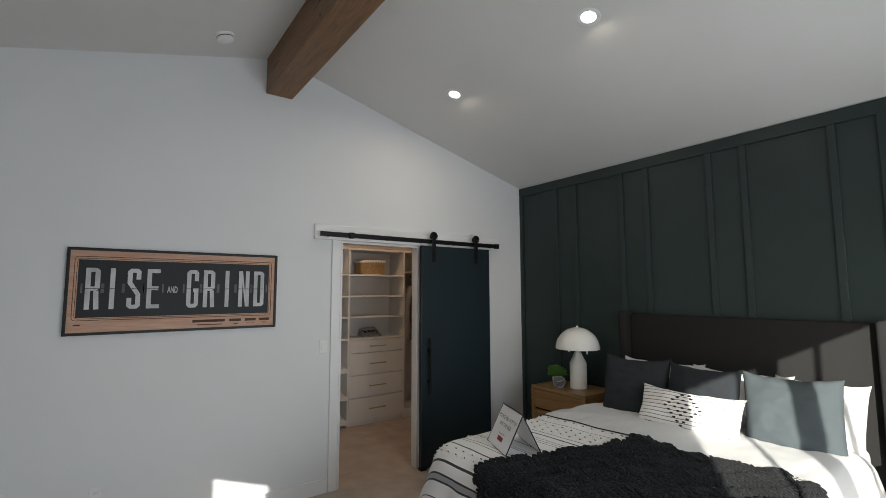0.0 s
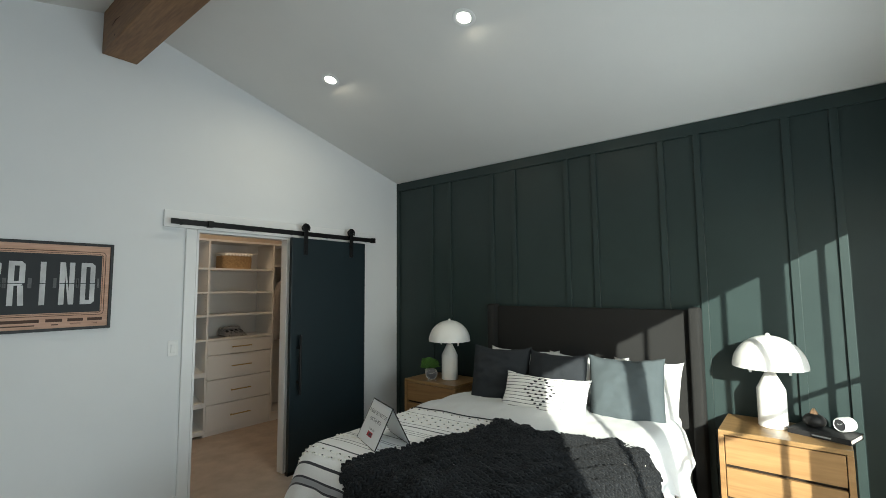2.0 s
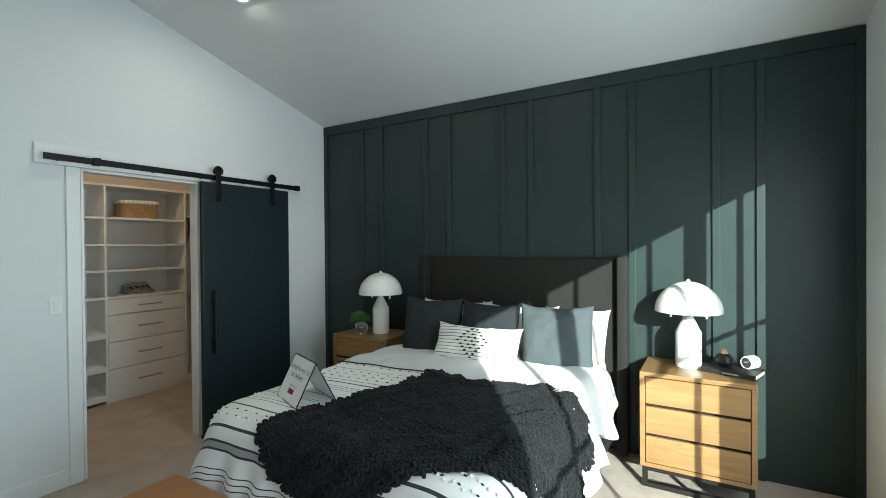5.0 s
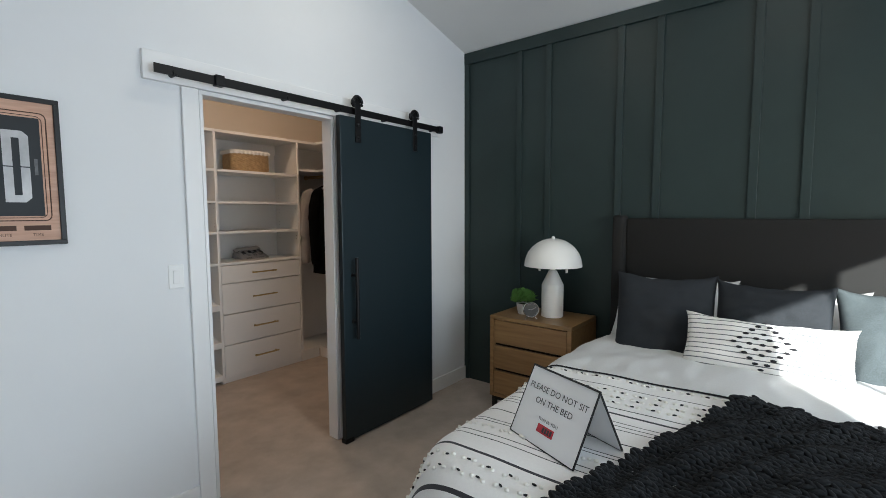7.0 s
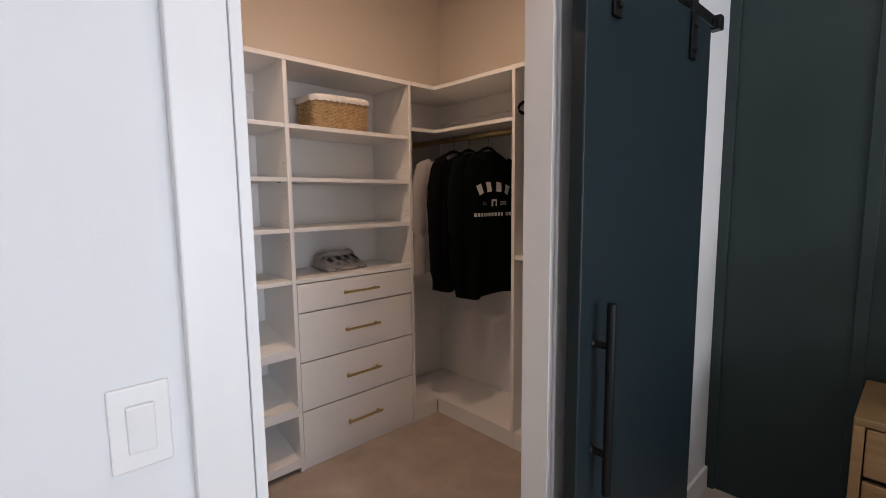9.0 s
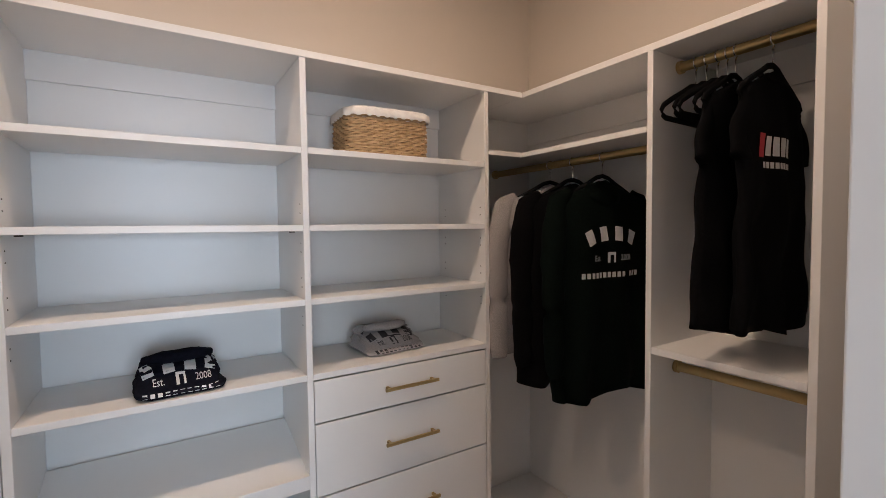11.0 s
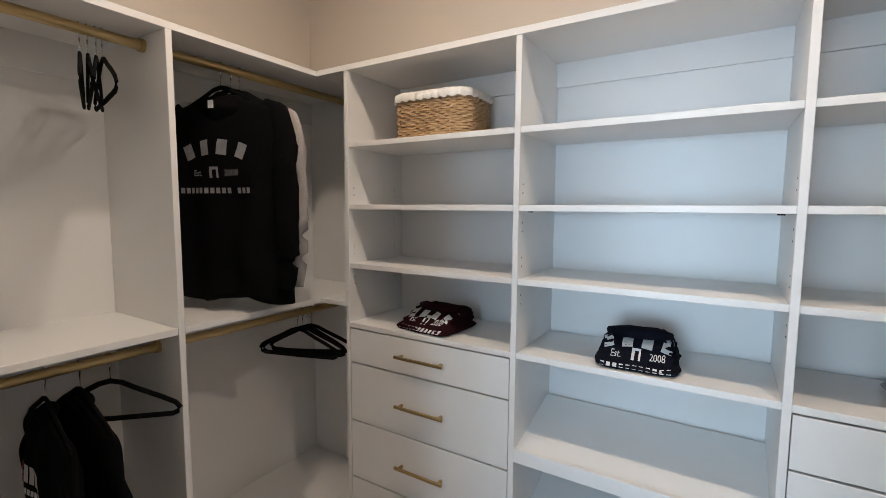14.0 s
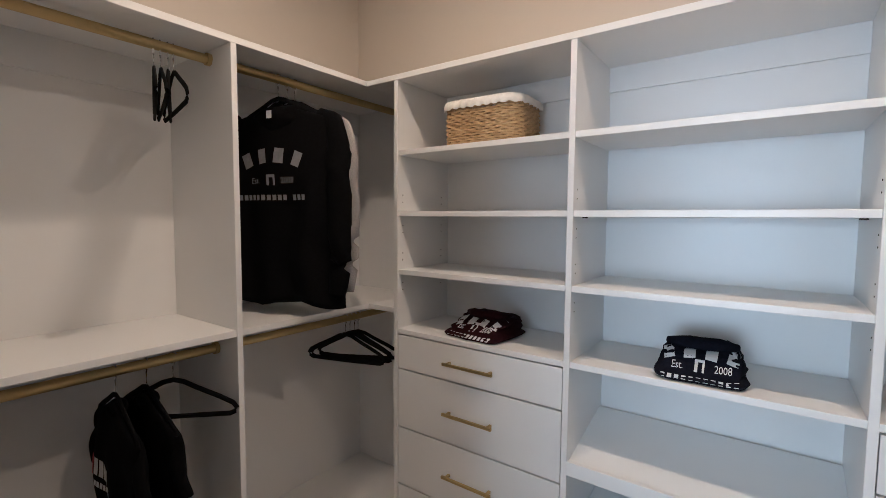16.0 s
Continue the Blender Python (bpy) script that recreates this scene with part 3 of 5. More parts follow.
board("side_panel", west, WB, BY - 0.010, 0.107, U[0] - 0.012, BY - 0.002, TOPZ)
board("kick", west, WX - 0.02, 4.043, 0, WX - 0.004, FY, 0.085)
for y0, y1 in ((4.043, 4.721), (4.745, BY - 0.01)):
    for z in (2.150, 1.074):
        brass_rod(west, (RWX, y0, z), (RWX, y1, z))
east = thing("closet_hanging_unit", (3.87, 4.9, 0), "white closet hanging unit with a long bay and a double bay", "closet cabinet", "closet hanging units")
for y in (4.259, 4.735):
    board("upright", east, EX, y - 0.011, 0, EB, y + 0.011, TOPZ)
board("back_panel", east, EB, 4.25, 0, EB + 0.008, BY, TOPZ)
board("nailing_strip", east, EB - 0.012, 4.748, 2.06, EB, BY, TOPZ)
board("nailing_strip", east, EB - 0.012, 4.272, 2.06, EB, 4.723, TOPZ)
board("shelf", east, EX + 0.002, 4.747, 1.912, EB, BY, 1.934)
board("shelf", east, U[3] + 0.012, FY + 0.002, 1.912, EX + 0.002, BY, 1.934)
board("shelf", east, EX + 0.002, 4.271, 1.138, EB, 4.723, 1.162)
board("deck", east, EX + 0.002, 4.271, 0.085, EB, 4.723, 0.107)
board("deck", east, EX + 0.002, 4.747, 0.085, EB, BY, 0.107)
board("deck", east, U[3] + 0.012, FY + 0.002, 0.085, EX + 0.002, BY, 0.107)
board("side_panel", east, U[3] + 0.012, BY - 0.010, 0.107, EB, BY - 0.002, TOPZ)
board("kick", east, EX + 0.004, 4.271, 0, EX + 0.02, FY, 0.085)
board("kick", east, U[3] + 0.012, FY + 0.006, 0, EX, FY + 0.02, 0.085)
brass_rod(east, (REX, 4.747, 1.880), (REX, BY - 0.01, 1.880))
for z in (2.150, 1.070):
    brass_rod(east, (REX, 4.271, z), (REX, 4.723, z))
for lx in (1.55, 3.02):
    cl = thing("recessed_light", (lx, 4.70, CZ), "round white recessed closet light, switched on", "ceiling light", "closet recessed lights")
    part("trim_ring", lathe(bmesh.new(), ((0.072, 0.0), (0.070, -0.003), (0.058, -0.005)), 40), PLASTIC, cl)
    part("diffuser", lathe(bmesh.new(), ((0.052, -0.005), (0.051, -0.008), (0.02, -0.009)), 40), GLOW, cl, "glowing warm white diffuser")

# ---- hangers and clothes ----
from mathutils.bvhtree import BVHTree


def hanger(at, turn=0.0, droop=0.0):
    h = thing("clothes_hanger", at, "slim black velvet clothes hanger with a chrome hook", "hanger", "closet hangers")
    h.rotation_euler = (0, radians(droop), radians(turn))
    bm = bmesh.new()
    left = [(-0.205, 0, -0.205), (-0.213, 0, -0.190), (-0.200, 0, -0.172), (-0.15, 0, -0.145), (-0.08, 0, -0.112), (-0.035, 0, -0.088), (0, 0, -0.080)]
    pts = left + [(-x, y, z) for x, y, z in left[::-1][1:]] + [(0.19, 0, -0.212), (0.0, 0, -0.214), (-0.19, 0, -0.212)]
    tube(bm, pts, 0.0052, 8, closed=True, flat=1.8)
    part("frame", bm, VELVET, h, smooth=60)
    hook = [(0, 0, -0.080), (0, 0, -0.03)] + [(-0.019 * math.sin(a), 0, -0.0 + 0.019 * -math.cos(a)) for a in np.linspace(-0.4, 3.9, 14)]
    part("hook", tube(bmesh.new(), hook, 0.0024, 6), CHROME, h, smooth=60)
    return h


def shroud(bm, length, w0, w1, depth, seed, n=56, rows=40):
    """The hanging body of a top, with soft folds."""
    rings = []
    for i in range(rows + 1):
        t = i / rows
        z = -0.098 - t * (length - 0.098)
        e = min(1.0, (t * (length - 0.098)) / 0.085)
        w = 0.060 + (w0 - 0.060) * (1 - (1 - e) ** 1.2)
        w += (w1 - w0) * max(0, (t - 0.12) / 0.88)
        d = depth * (0.30 + 0.70 * min(1, t / 0.25))
        ring = []
        for j in range(n):
            a = 2 * math.pi * j / n
            c, s = math.cos(a), math.sin(a)
            x = w * math.copysign(abs(c) ** 0.75, c)
            y = d * math.copysign(abs(s) ** 0.7, s)
            f = t * 0.020 * math.sin(x * 34 + seed * 3 + wob(x, seed, z, 5) * 2.5) + 0.008 * wob(x, seed + y, z, 9)
            zz = z + (0.018 * math.sin(x * 17 + seed) * t * t) - 0.025 * max(0, 1 - e) * abs(c)
            ring.append(bm.verts.new((x, y + f, zz)))
        rings.append(ring)
    for a, b in zip(rings, rings[1:]):
        for j in range(n):
            bm.faces.new((a[j], a[(j + 1) % n], b[(j + 1) % n], b[j]))
    bm.faces.new(rings[0][::-1])
    bm.faces.new(rings[-1])
    return bm


def sleeve(side, long, w0, seed):
    bm = bmesh.new()
    k = 26
    if long:
        path = [(side * (w0 - 0.075), 0.0, -0.150), (side * (w0 - 0.010), -0.005, -0.195), (side * (w0 + 0.022), -0.020, -0.32), (side * (w0 + 0.034), -0.040, -0.60), (side * (w0 + 0.030), -0.050, -0.84), (side * (w0 + 0.026), -0.050, -0.885)]
        rad = (0.020, 0.044, 0.056, 0.053, 0.045, 0.036)
    else:
        path = [(side * (w0 - 0.055), 0.0, -0.160), (side * (w0 - 0.025), 0.0, -0.205), (side * (w0 + 0.004), -0.004, -0.290), (side * (w0 + 0.020), -0.008, -0.375)]
        rad = (0.018, 0.036, 0.050, 0.054)
    pts, rs = [], []
    for i in range(k):
        t = i / (k - 1) * (len(path) - 1)
        q = min(int(t), len(path) - 2)
        f = t - q
        p = Vector(path[q]).lerp(Vector(path[q + 1]), f)
        r = rad[q] * (1 - f) + rad[q + 1] * f
        r *= 1 + 0.05 * wob(p.z, seed, side, 9)
        pts.append(p + Vector((0.012 * wob(p.z, seed, 3, 6), 0, 0)))
        rs.append(r)
    tube(bm, pts, rs, 18)
    squash = 0.55 if long else 0.36
    for v in bm.verts:
        v.co.y = v.co.y * squash + 0.010 * wob(v.co.x, v.co.y, v.co.z, 11) + 0.003 * math.sin(v.co.z * 46 + 30 * v.co.x + seed)
    return bm


def cast(bm, tree, off=0.003):
    """Lay flat artwork on cloth from its front."""
    bmesh.ops.triangulate(bm, faces=bm.faces)
    bmesh.ops.subdivide_edges(bm, edges=[e for e in bm.edges if e.calc_length() > 0.02], cuts=2, use_grid_fill=True)
    for v in bm.verts:
        hit = tree.ray_cast(Vector((v.co.x, -1.0, v.co.z)), Vector((0, 1, 0)))[0]
        if hit:
            v.co.y = hit.y - off
    return bm


def quad(bm, cx, cz, w, h, turn=0.0):
    c, s = math.cos(turn), math.sin(turn)
    bm.faces.new([bm.verts.new((cx + x * c - z * s, 0, cz + x * s + z * c)) for x, z in ((-w, -h), (w, -h), (w, h), (-w, h))])


def block(cx, cz, w, h, turn):
    bm = bmesh.new()
    quad(bm, cx, cz, w, h, turn)
    return bm


def badge(bm, cx, cz, k):
    """A small house-like mark: a slab with an open notch."""
    quad(bm, cx - k * 0.62, cz, k * 0.30, k)
    quad(bm, cx + k * 0.30, cz + k * 0.74, k * 0.62, k * 0.26)
    quad(bm, cx + k * 0.72, cz - k * 0.25, k * 0.20, k * 0.73)
    return bm


def emblem(tree, parent, ink, cx, cz, w, off=0.003):
    """Arched word mark as plain blocks, a small badge and a line of bars."""
    for i in range(4):
        a = (i - 1.5) * 0.25
        bm = block(cx + w * 1.7 * math.sin(a), cz + w * (0.40 + 1.3 * (math.cos(a) - 1)), w * (0.108, 0.100, 0.112, 0.100)[i], w * 0.150, -a)
        part("print_block", cast(bm, tree, off), ink, parent, "plain printed block")
    part("print_badge", cast(badge(bmesh.new(), cx, cz - w * 0.10, w * 0.11), tree, off), ink, parent, "small printed badge")
    bm = bmesh.new()
    for i in range(14):
        if i != 10:
            quad(bm, cx + (i - 6.5) * w * 0.122, cz - w * 0.46, w * 0.042, w * 0.055)
    tagged(part("print_line", cast(bm, tree, off), ink, parent, "line of tiny printed bars"), kind="stuff")


def top_on_hanger(name, at, mat, label, seed, long=True, hood=True, length=0.86, w=0.262, turn=0.0, mark=None):
    h = hanger(at, turn)
    g = thing(name, at, label, "hoodie" if hood else ("sweatshirt" if long else "t-shirt"), "clothes in the closet")
    g.rotation_euler = (0, 0, radians(turn))
    bm = shroud(bmesh.new(), length, w, w + 0.03, 0.052 if long else 0.036, seed)
    tree = BVHTree.FromBMesh(bm)
    part("body", bm, mat, g, smooth=180)
    for s in (-1, 1):
        part("sleeve", sleeve(s, long, w, seed + s), mat, g, smooth=180)
    if hood:
        hb = bmesh.new()
        bmesh.ops.create_uvsphere(hb, u_segments=28, v_segments=18, radius=1)
        for v in hb.verts:
            f = 1 + 0.14 * wob(v.co.x, v.co.y + seed, v.co.z, 2.3)
            v.co = Vector((v.co.x * 0.135 * f, 0.020 + v.co.y * 0.070 * f, -0.158 + v.co.z * 0.052 * f - 0.05 * max(0, -v.co.z) * (1 - abs(v.co.x))))
        part("hood", hb, mat, g, smooth=180)
        if mark == "chest" and mat is BLACK_FLEECE:
            part("neck_tag", boxbm(-0.012, -0.060, -0.172, 0.012, -0.057, -0.142), PRINT, g, "small white neck tag")
    else:
        nb = bmesh.new()
        tube(nb, [(0.060 * math.cos(a), 0.002 + 0.020 * math.sin(a), -0.106 - 0.016 * (1 - math.sin(a))) for a in np.linspace(0, 2 * math.pi, 25)[:-1]], 0.0065, 8, closed=True)
        part("collar", nb, mat, g, smooth=180)
    if mark == "chest":
        emblem(tree, g, PRINT if mat is GREEN_FLEECE else PRINT_DIM, 0.0, -0.402, 0.200)
        for body, x in (("Est.", -0.078), ("2008", 0.078)):
            part("print", cast(move(word(body, 0.034), Matrix.Translation((x, 0, -0.425))), tree), PRINT if mat is GREEN_FLEECE else PRINT_DIM, g, "small printed lettering")
    if mark == "pocket":
        bm = bmesh.new()
        quad(bm, -0.128, -0.335, 0.015, 0.034)
        part("print", cast(bm, tree), PRINT_RED, g, "small red printed badge")
        bm = bmesh.new()
        for i in range(4):
            quad(bm, -0.090 + i * 0.037, -0.335, 0.014, 0.028)
        for i in range(8):
            quad(bm, -0.108 + i * 0.020, -0.390, 0.0075, 0.009)
        tagged(part("print", cast(bm, tree), PRINT, g, "small white printed blocks"), kind="stuff")
    return g


# long bay on the east side
top_on_hanger("hoodie", (REX, 5.053, 1.880), GREEN_FLEECE, "dark green hooded sweatshirt with a white chest emblem on a hanger", 1.0, mark="chest", length=1.0, turn=-3)
top_on_hanger("hoodie", (REX, 5.215, 1.880), BLACK_FLEECE, "black hooded sweatshirt on a hanger", 2.0, length=0.97, turn=-7)
top_on_hanger("sweatshirt", (REX - 0.01, 5.345, 1.880), GREY_FLEECE, "light heather grey sweatshirt on a hanger", 3.0, hood=False, length=0.86, turn=-12)
# double bay on the east side
top_on_hanger("t_shirt", (REX, 4.429, 2.150), BLACK_FLEECE, "black t-shirt with a small red and white badge on a hanger", 4.0, long=False, hood=False, length=0.885, w=0.190, turn=1, mark="pocket")
top_on_hanger("t_shirt", (REX, 4.534, 2.150), BLACK_FLEECE, "plain black t-shirt on a hanger", 5.0, long=False, hood=False, length=0.90, w=0.190, turn=3)
for y, tn in ((4.662, 2), (4.627, 4), (4.589, -2), (4.560, 3)):
    hanger((REX, y, 2.150), tn)
# west side
top_on_hanger("hoodie", (0.760, 5.002, 2.150), BLACK_FLEECE, "black hooded sweatshirt with a grey chest emblem on a hanger", 6.0, mark="chest", length=0.93, turn=16, w=0.275)
top_on_hanger("hoodie", (RWX, 5.050, 2.150), BLACK_FLEECE, "plain black hooded sweatshirt on a hanger", 7.0, length=0.91, turn=24, w=0.200)
top_on_hanger("sweatshirt", (RWX, 5.088, 2.150), GREY_FLEECE, "light heather grey sweatshirt on a hanger", 8.0, hood=False, length=0.86, turn=18, w=0.235)
for y, tn in ((4.532, -21), (4.553, -19), (4.577, -24), (4.594, -14)):
    hanger((RWX, y, 2.150), tn)
for y, tn in ((5.365, 18), (5.395, 24), (5.425, 16), (5.45, 28)):
    hanger((RWX, y, 1.074), tn)
top_on_hanger("t_shirt", (RWX, 4.385, 1.074), BLACK_FLEECE, "black t-shirt with a small badge on a hanger", 9.0, long=False, hood=False, length=0.80, w=0.215, turn=-4, mark="pocket")
top_on_hanger("t_shirt", (RWX, 4.475, 1.074), BLACK_FLEECE, "plain black t-shirt on a hanger", 10.0, long=False, hood=False, length=0.80, w=0.215, turn=0)
hanger((RWX, 4.56, 1.074), 44)


# ---- baskets ----
def basket(at, turn):
    k = thing("wicker_basket", at, "woven seagrass basket with a white ruffled fabric liner", "basket", "closet baskets")
    k.rotation_euler = (0, 0, radians(turn))
    A, B, H, R = 0.172, 0.126, 0.172, 0.060

    def rim(t, grow=0.0):
        per = 4 * (A - R) + 4 * (B - R) + 2 * math.pi * R
        s = (t % 1.0) * per
        for (dx, dy), ln, (cx0, cy0), a0 in (((0, 1), 2 * (B - R), (A, -(B - R)), 0), ((-1, 0), 2 * (A - R), (A - R, B), 90), ((0, -1), 2 * (B - R), (-A, B - R), 180), ((1, 0), 2 * (A - R), (-(A - R), -B), 270)):
            nrm = Vector((math.cos(radians(a0)), math.sin(radians(a0)), 0))
            if s < ln:
                return Vector((cx0 + dx * s, cy0 + dy * s, 0)) + nrm * grow, nrm
            s -= ln
            arc = R * math.pi / 2
            if s < arc:
                an = radians(a0) + s / R
                cc = {0: (A - R, B - R), 90: (-(A - R), B - R), 180: (-(A - R), -(B - R)), 270: (A - R, -(B - R))}[a0]
                nrm = Vector((math.cos(an), math.sin(an), 0))
                return Vector((cc[0], cc[1], 0)) + nrm * (R + grow), nrm
            s -= arc
        return rim(0.0, grow)

    n = 72
    inner = bmesh.new()
    lo = [inner.verts.new(rim(i / n, -0.012)[0] + Vector((0, 0, 0.002))) for i in range(n)]
    hi = [inner.verts.new(rim(i / n, -0.010)[0] + Vector((0, 0, H))) for i in range(n)]
    inner.faces.new(lo[::-1])
    for i in range(n):
        inner.faces.new((lo[i], lo[(i + 1) % n], hi[(i + 1) % n], hi[i]))
    part("wall", inner, WICKER_SHADED, k)
    stakes = 46
    rows = 17
    for r in range(rows):
        bm = bmesh.new()
        m = stakes * 2
        bulge = 0.004 * math.sin(math.pi * r / (rows - 1))
        pts = []
        for i in range(m):
            p, nrm = rim(i / m, bulge)
            off = 0.0046 * (1 if (i // 2 + r) % 2 else -1) * (1 if i % 2 else 0.55)
            pts.append(p + nrm * off + Vector((0, 0, 0.007 + r * (H - 0.012) / (rows - 1) + 0.0012 * math.sin(i * 1.3 + r))))
        tube(bm, pts, 0.0052, 6, closed=True, flat=1.0)
        part("weaver", bm, WICKER, k, smooth=60)
    lin = bmesh.new()
    m = 120
    prof = ((-0.006, H - 0.02), (-0.004, H + 0.014), (0.006, H + 0.020), (0.015, H + 0.014), (0.016, H - 0.006), (0.013, H - 0.016))
    rings = []
    for q, (g, z) in enumerate(prof):
        ring = []
        for i in range(m):
            p, nrm = rim(i / m, g + 0.004 + 0.004 * math.sin(i * 2 * math.pi / 4) * (1 if q > 2 else 0.3))
            ring.append(lin.verts.new(p + Vector((0, 0, z + (0.003 * math.sin(i * 2 * math.pi / 4 + 1) if q == 5 else 0.003 * wob(i, q, 0, 0.6))))))
        rings.append(ring)
    for a, b in zip(rings, rings[1:]):
        for i in range(m):
            lin.faces.new((a[i], a[(i + 1) % m], b[(i + 1) % m], b[i]))
    lin.faces.new(rings[0][::-1])
    part("liner", lin, LINER, k, "white gathered fabric liner folded over the rim", 180)
    return k


basket((1.456, 5.585, SH[0] + 0.011), 2)
basket((3.066, 5.585, SH[0] + 0.011), -3)


# ---- folded sweatshirts ----
def folded(at, mat, label, turn, seed, ink, w=0.16, d=0.125, h=0.132):
    f = thing("folded_hoodie", at, label, "folded sweatshirt", "folded sweatshirts")
    f.rotation_euler = (0, 0, radians(turn))
    bm = bmesh.new()
    bmesh.ops.create_uvsphere(bm, u_segments=64, v_segments=40, radius=1)
    for v in bm.verts:
        x, y, z = v.co
        ex = math.copysign(abs(x) ** 0.26, x)
        ey = math.copysign(abs(y) ** 0.28, y)
        ez = math.copysign(abs(z) ** 0.42, z)
        zz = (ez + 1) / 2
        layer = abs(math.sin(zz * math.pi * 3.0 + 0.25 * ex + 0.5 * wob(ex, ey, seed, 1.6)))
        tuck = 0.016 * (1 - layer ** 0.5) * (1 - abs(ez) ** 6)
        px = ex * (w - 0.030 * zz - tuck) + 0.012 * wob(ex, ey + seed, ez * 2, 1.9)
        py = ey * (d - 0.012 * zz - tuck) + 0.010 * wob(ex + 4, ey, ez * 2 + seed, 2.1) + (0.105 * zz if ey < 0 else 0.012 * zz)
        top_ = h * (0.94 - 0.20 * max(0, -ey) + 0.10 * wob(ex * 1.3, ey * 1.3, seed, 1.7) - 0.10 * abs(ex) ** 3)
        v.co = (px, py, max(0.001, zz * top_))
    tree = BVHTree.FromBMesh(bm)
    part("cloth", bm, mat, f, smooth=180)
    for i in range(4):
        a = (i - 1.5) * 0.25
        bm = block(0.25 * math.sin(a), h * 0.70 + 0.12 * (math.cos(a) - 1), 0.0165, 0.0140, -a * 0.9)
        part("print_block", cast(bm, tree, 0.0022), ink, f, "plain printed block")
    part("print_badge", cast(badge(bmesh.new(), 0.0, 0.047, 0.015), tree, 0.0022), ink, f, "small printed badge")
    for body, x in (("Est.", -0.062), ("2008", 0.064)):
        part("print", cast(move(word(body, 0.024), Matrix.Translation((x, 0, 0.044))), tree, 0.0022), ink, f, "small printed lettering")
    bars = bmesh.new()
    for i in range(11):
        quad(bars, (i - 5) * 0.0200, 0.016, 0.0062, 0.0050)
    tagged(part("print_line", cast(bars, tree, 0.0022), ink, f, "line of tiny printed bars"), kind="stuff")
    hd = bmesh.new()
    tube(hd, [(-0.10, 0.03, h * 0.88), (-0.05, 0.005, h * 0.94), (0.0, -0.008, h * 0.93), (0.055, 0.005, h * 0.95), (0.10, 0.035, h * 0.88)], [0.012, 0.020, 0.017, 0.020, 0.012], 12)
    part("hood", hd, mat, f, smooth=180)
    return f


folded((1.460, 5.52, SH[3] + 0.011), MAROON_FLEECE, "folded maroon hooded sweatshirt with white print on a shelf", -6, 1.3, PRINT, w=0.150, d=0.140, h=0.098)
folded((2.288, 5.51, SH[3] + 0.011), NAVY_FLEECE, "folded navy hooded sweatshirt with white print on a shelf", 3, 2.7, PRINT, w=0.138, h=0.112)
folded((3.078, 5.57, SH[3] + 0.011), GREY_FLEECE, "folded grey hooded sweatshirt with dark print on a shelf", 4, 4.1, PRINT_DARK, w=0.150, h=0.104)

# ---- framed print on the north wall ----
pic = thing("framed_print", (0.686, N, 1.661), "long black-framed flip-clock style print with worn silver words", "picture")
hw, hh = 0.654, 0.283
for n_, a in (("frame_rail", (-hw, -0.030, hh - 0.018, hw, 0, hh)), ("frame_rail", (-hw, -0.030, -hh, hw, 0, -hh + 0.018)),
              ("frame_stile", (-hw, -0.030, -hh + 0.018, -hw + 0.018, 0, hh - 0.018)), ("frame_stile", (hw - 0.018, -0.030, -hh + 0.018, hw, 0, hh - 0.018))):
    part(n_, boxbm(*a, bevel=0.0015), FRAME_BLACK, pic)
sheet = part("printed_sheet", boxbm(-hw + 0.018, -0.020, -hh + 0.018, hw - 0.018, -0.004, hh - 0.018), POSTER_WOOD, pic, "printed sheet with a wood-grain border")
px0, px1, pz0, pz1 = -0.592, 0.592, -0.170, 0.205


def line_frame(x0, x1, z0, z1, w, y, r=0.02):
    bm = bmesh.new()
    pts = []
    for cx_, cz_, a0 in ((x1 - r, z1 - r, 0), (x0 + r, z1 - r, 90), (x0 + r, z0 + r, 180), (x1 - r, z0 + r, 270)):
        pts += [(cx_ + r * math.cos(radians(a0 + k * 22.5)), y, cz_ + r * math.sin(radians(a0 + k * 22.5))) for k in range(5)]
    return tube(bm, pts, w, 6, closed=True)


part("printed_line", line_frame(px0 - 0.020, px1 + 0.020, pz0 - 0.018, pz1 + 0.020, 0.0022, -0.0200), POSTER_LINE, sheet)
part("printed_line", line_frame(px0 - 0.007, px1 + 0.007, pz0 - 0.007, pz1 + 0.008, 0.0015, -0.0200), POSTER_LINE, sheet)
part("printed_panel", boxbm(px0, -0.0215, pz0, px1, -0.0195, pz1), POSTER_DARK, sheet, "charcoal printed panel")
def ribbon(bm, pts, w, closed=False):
    """A flat band along a line of (x, z) corners, mitred."""
    k = len(pts)
    P = [Vector(p) for p in pts]
    rows = []
    for i, p in enumerate(P):
        a = (p - P[i - 1]).normalized() if closed or i else None
        b = (P[(i + 1) % k] - p).normalized() if closed or i < k - 1 else None
        a, b = a or b, b or a
        na, nb = Vector((-a.y, a.x)), Vector((-b.y, b.x))
        m = (na + nb).normalized()
        m *= w / 2 / max(0.35, m.dot(na))
        rows.append([bm.verts.new((q.x, 0, q.y)) for q in (p + m, p - m)])
    for i in range(k if closed else k - 1):
        a, b = rows[i], rows[(i + 1) % k]
        bm.faces.new((a[0], a[1], b[1], b[0]))


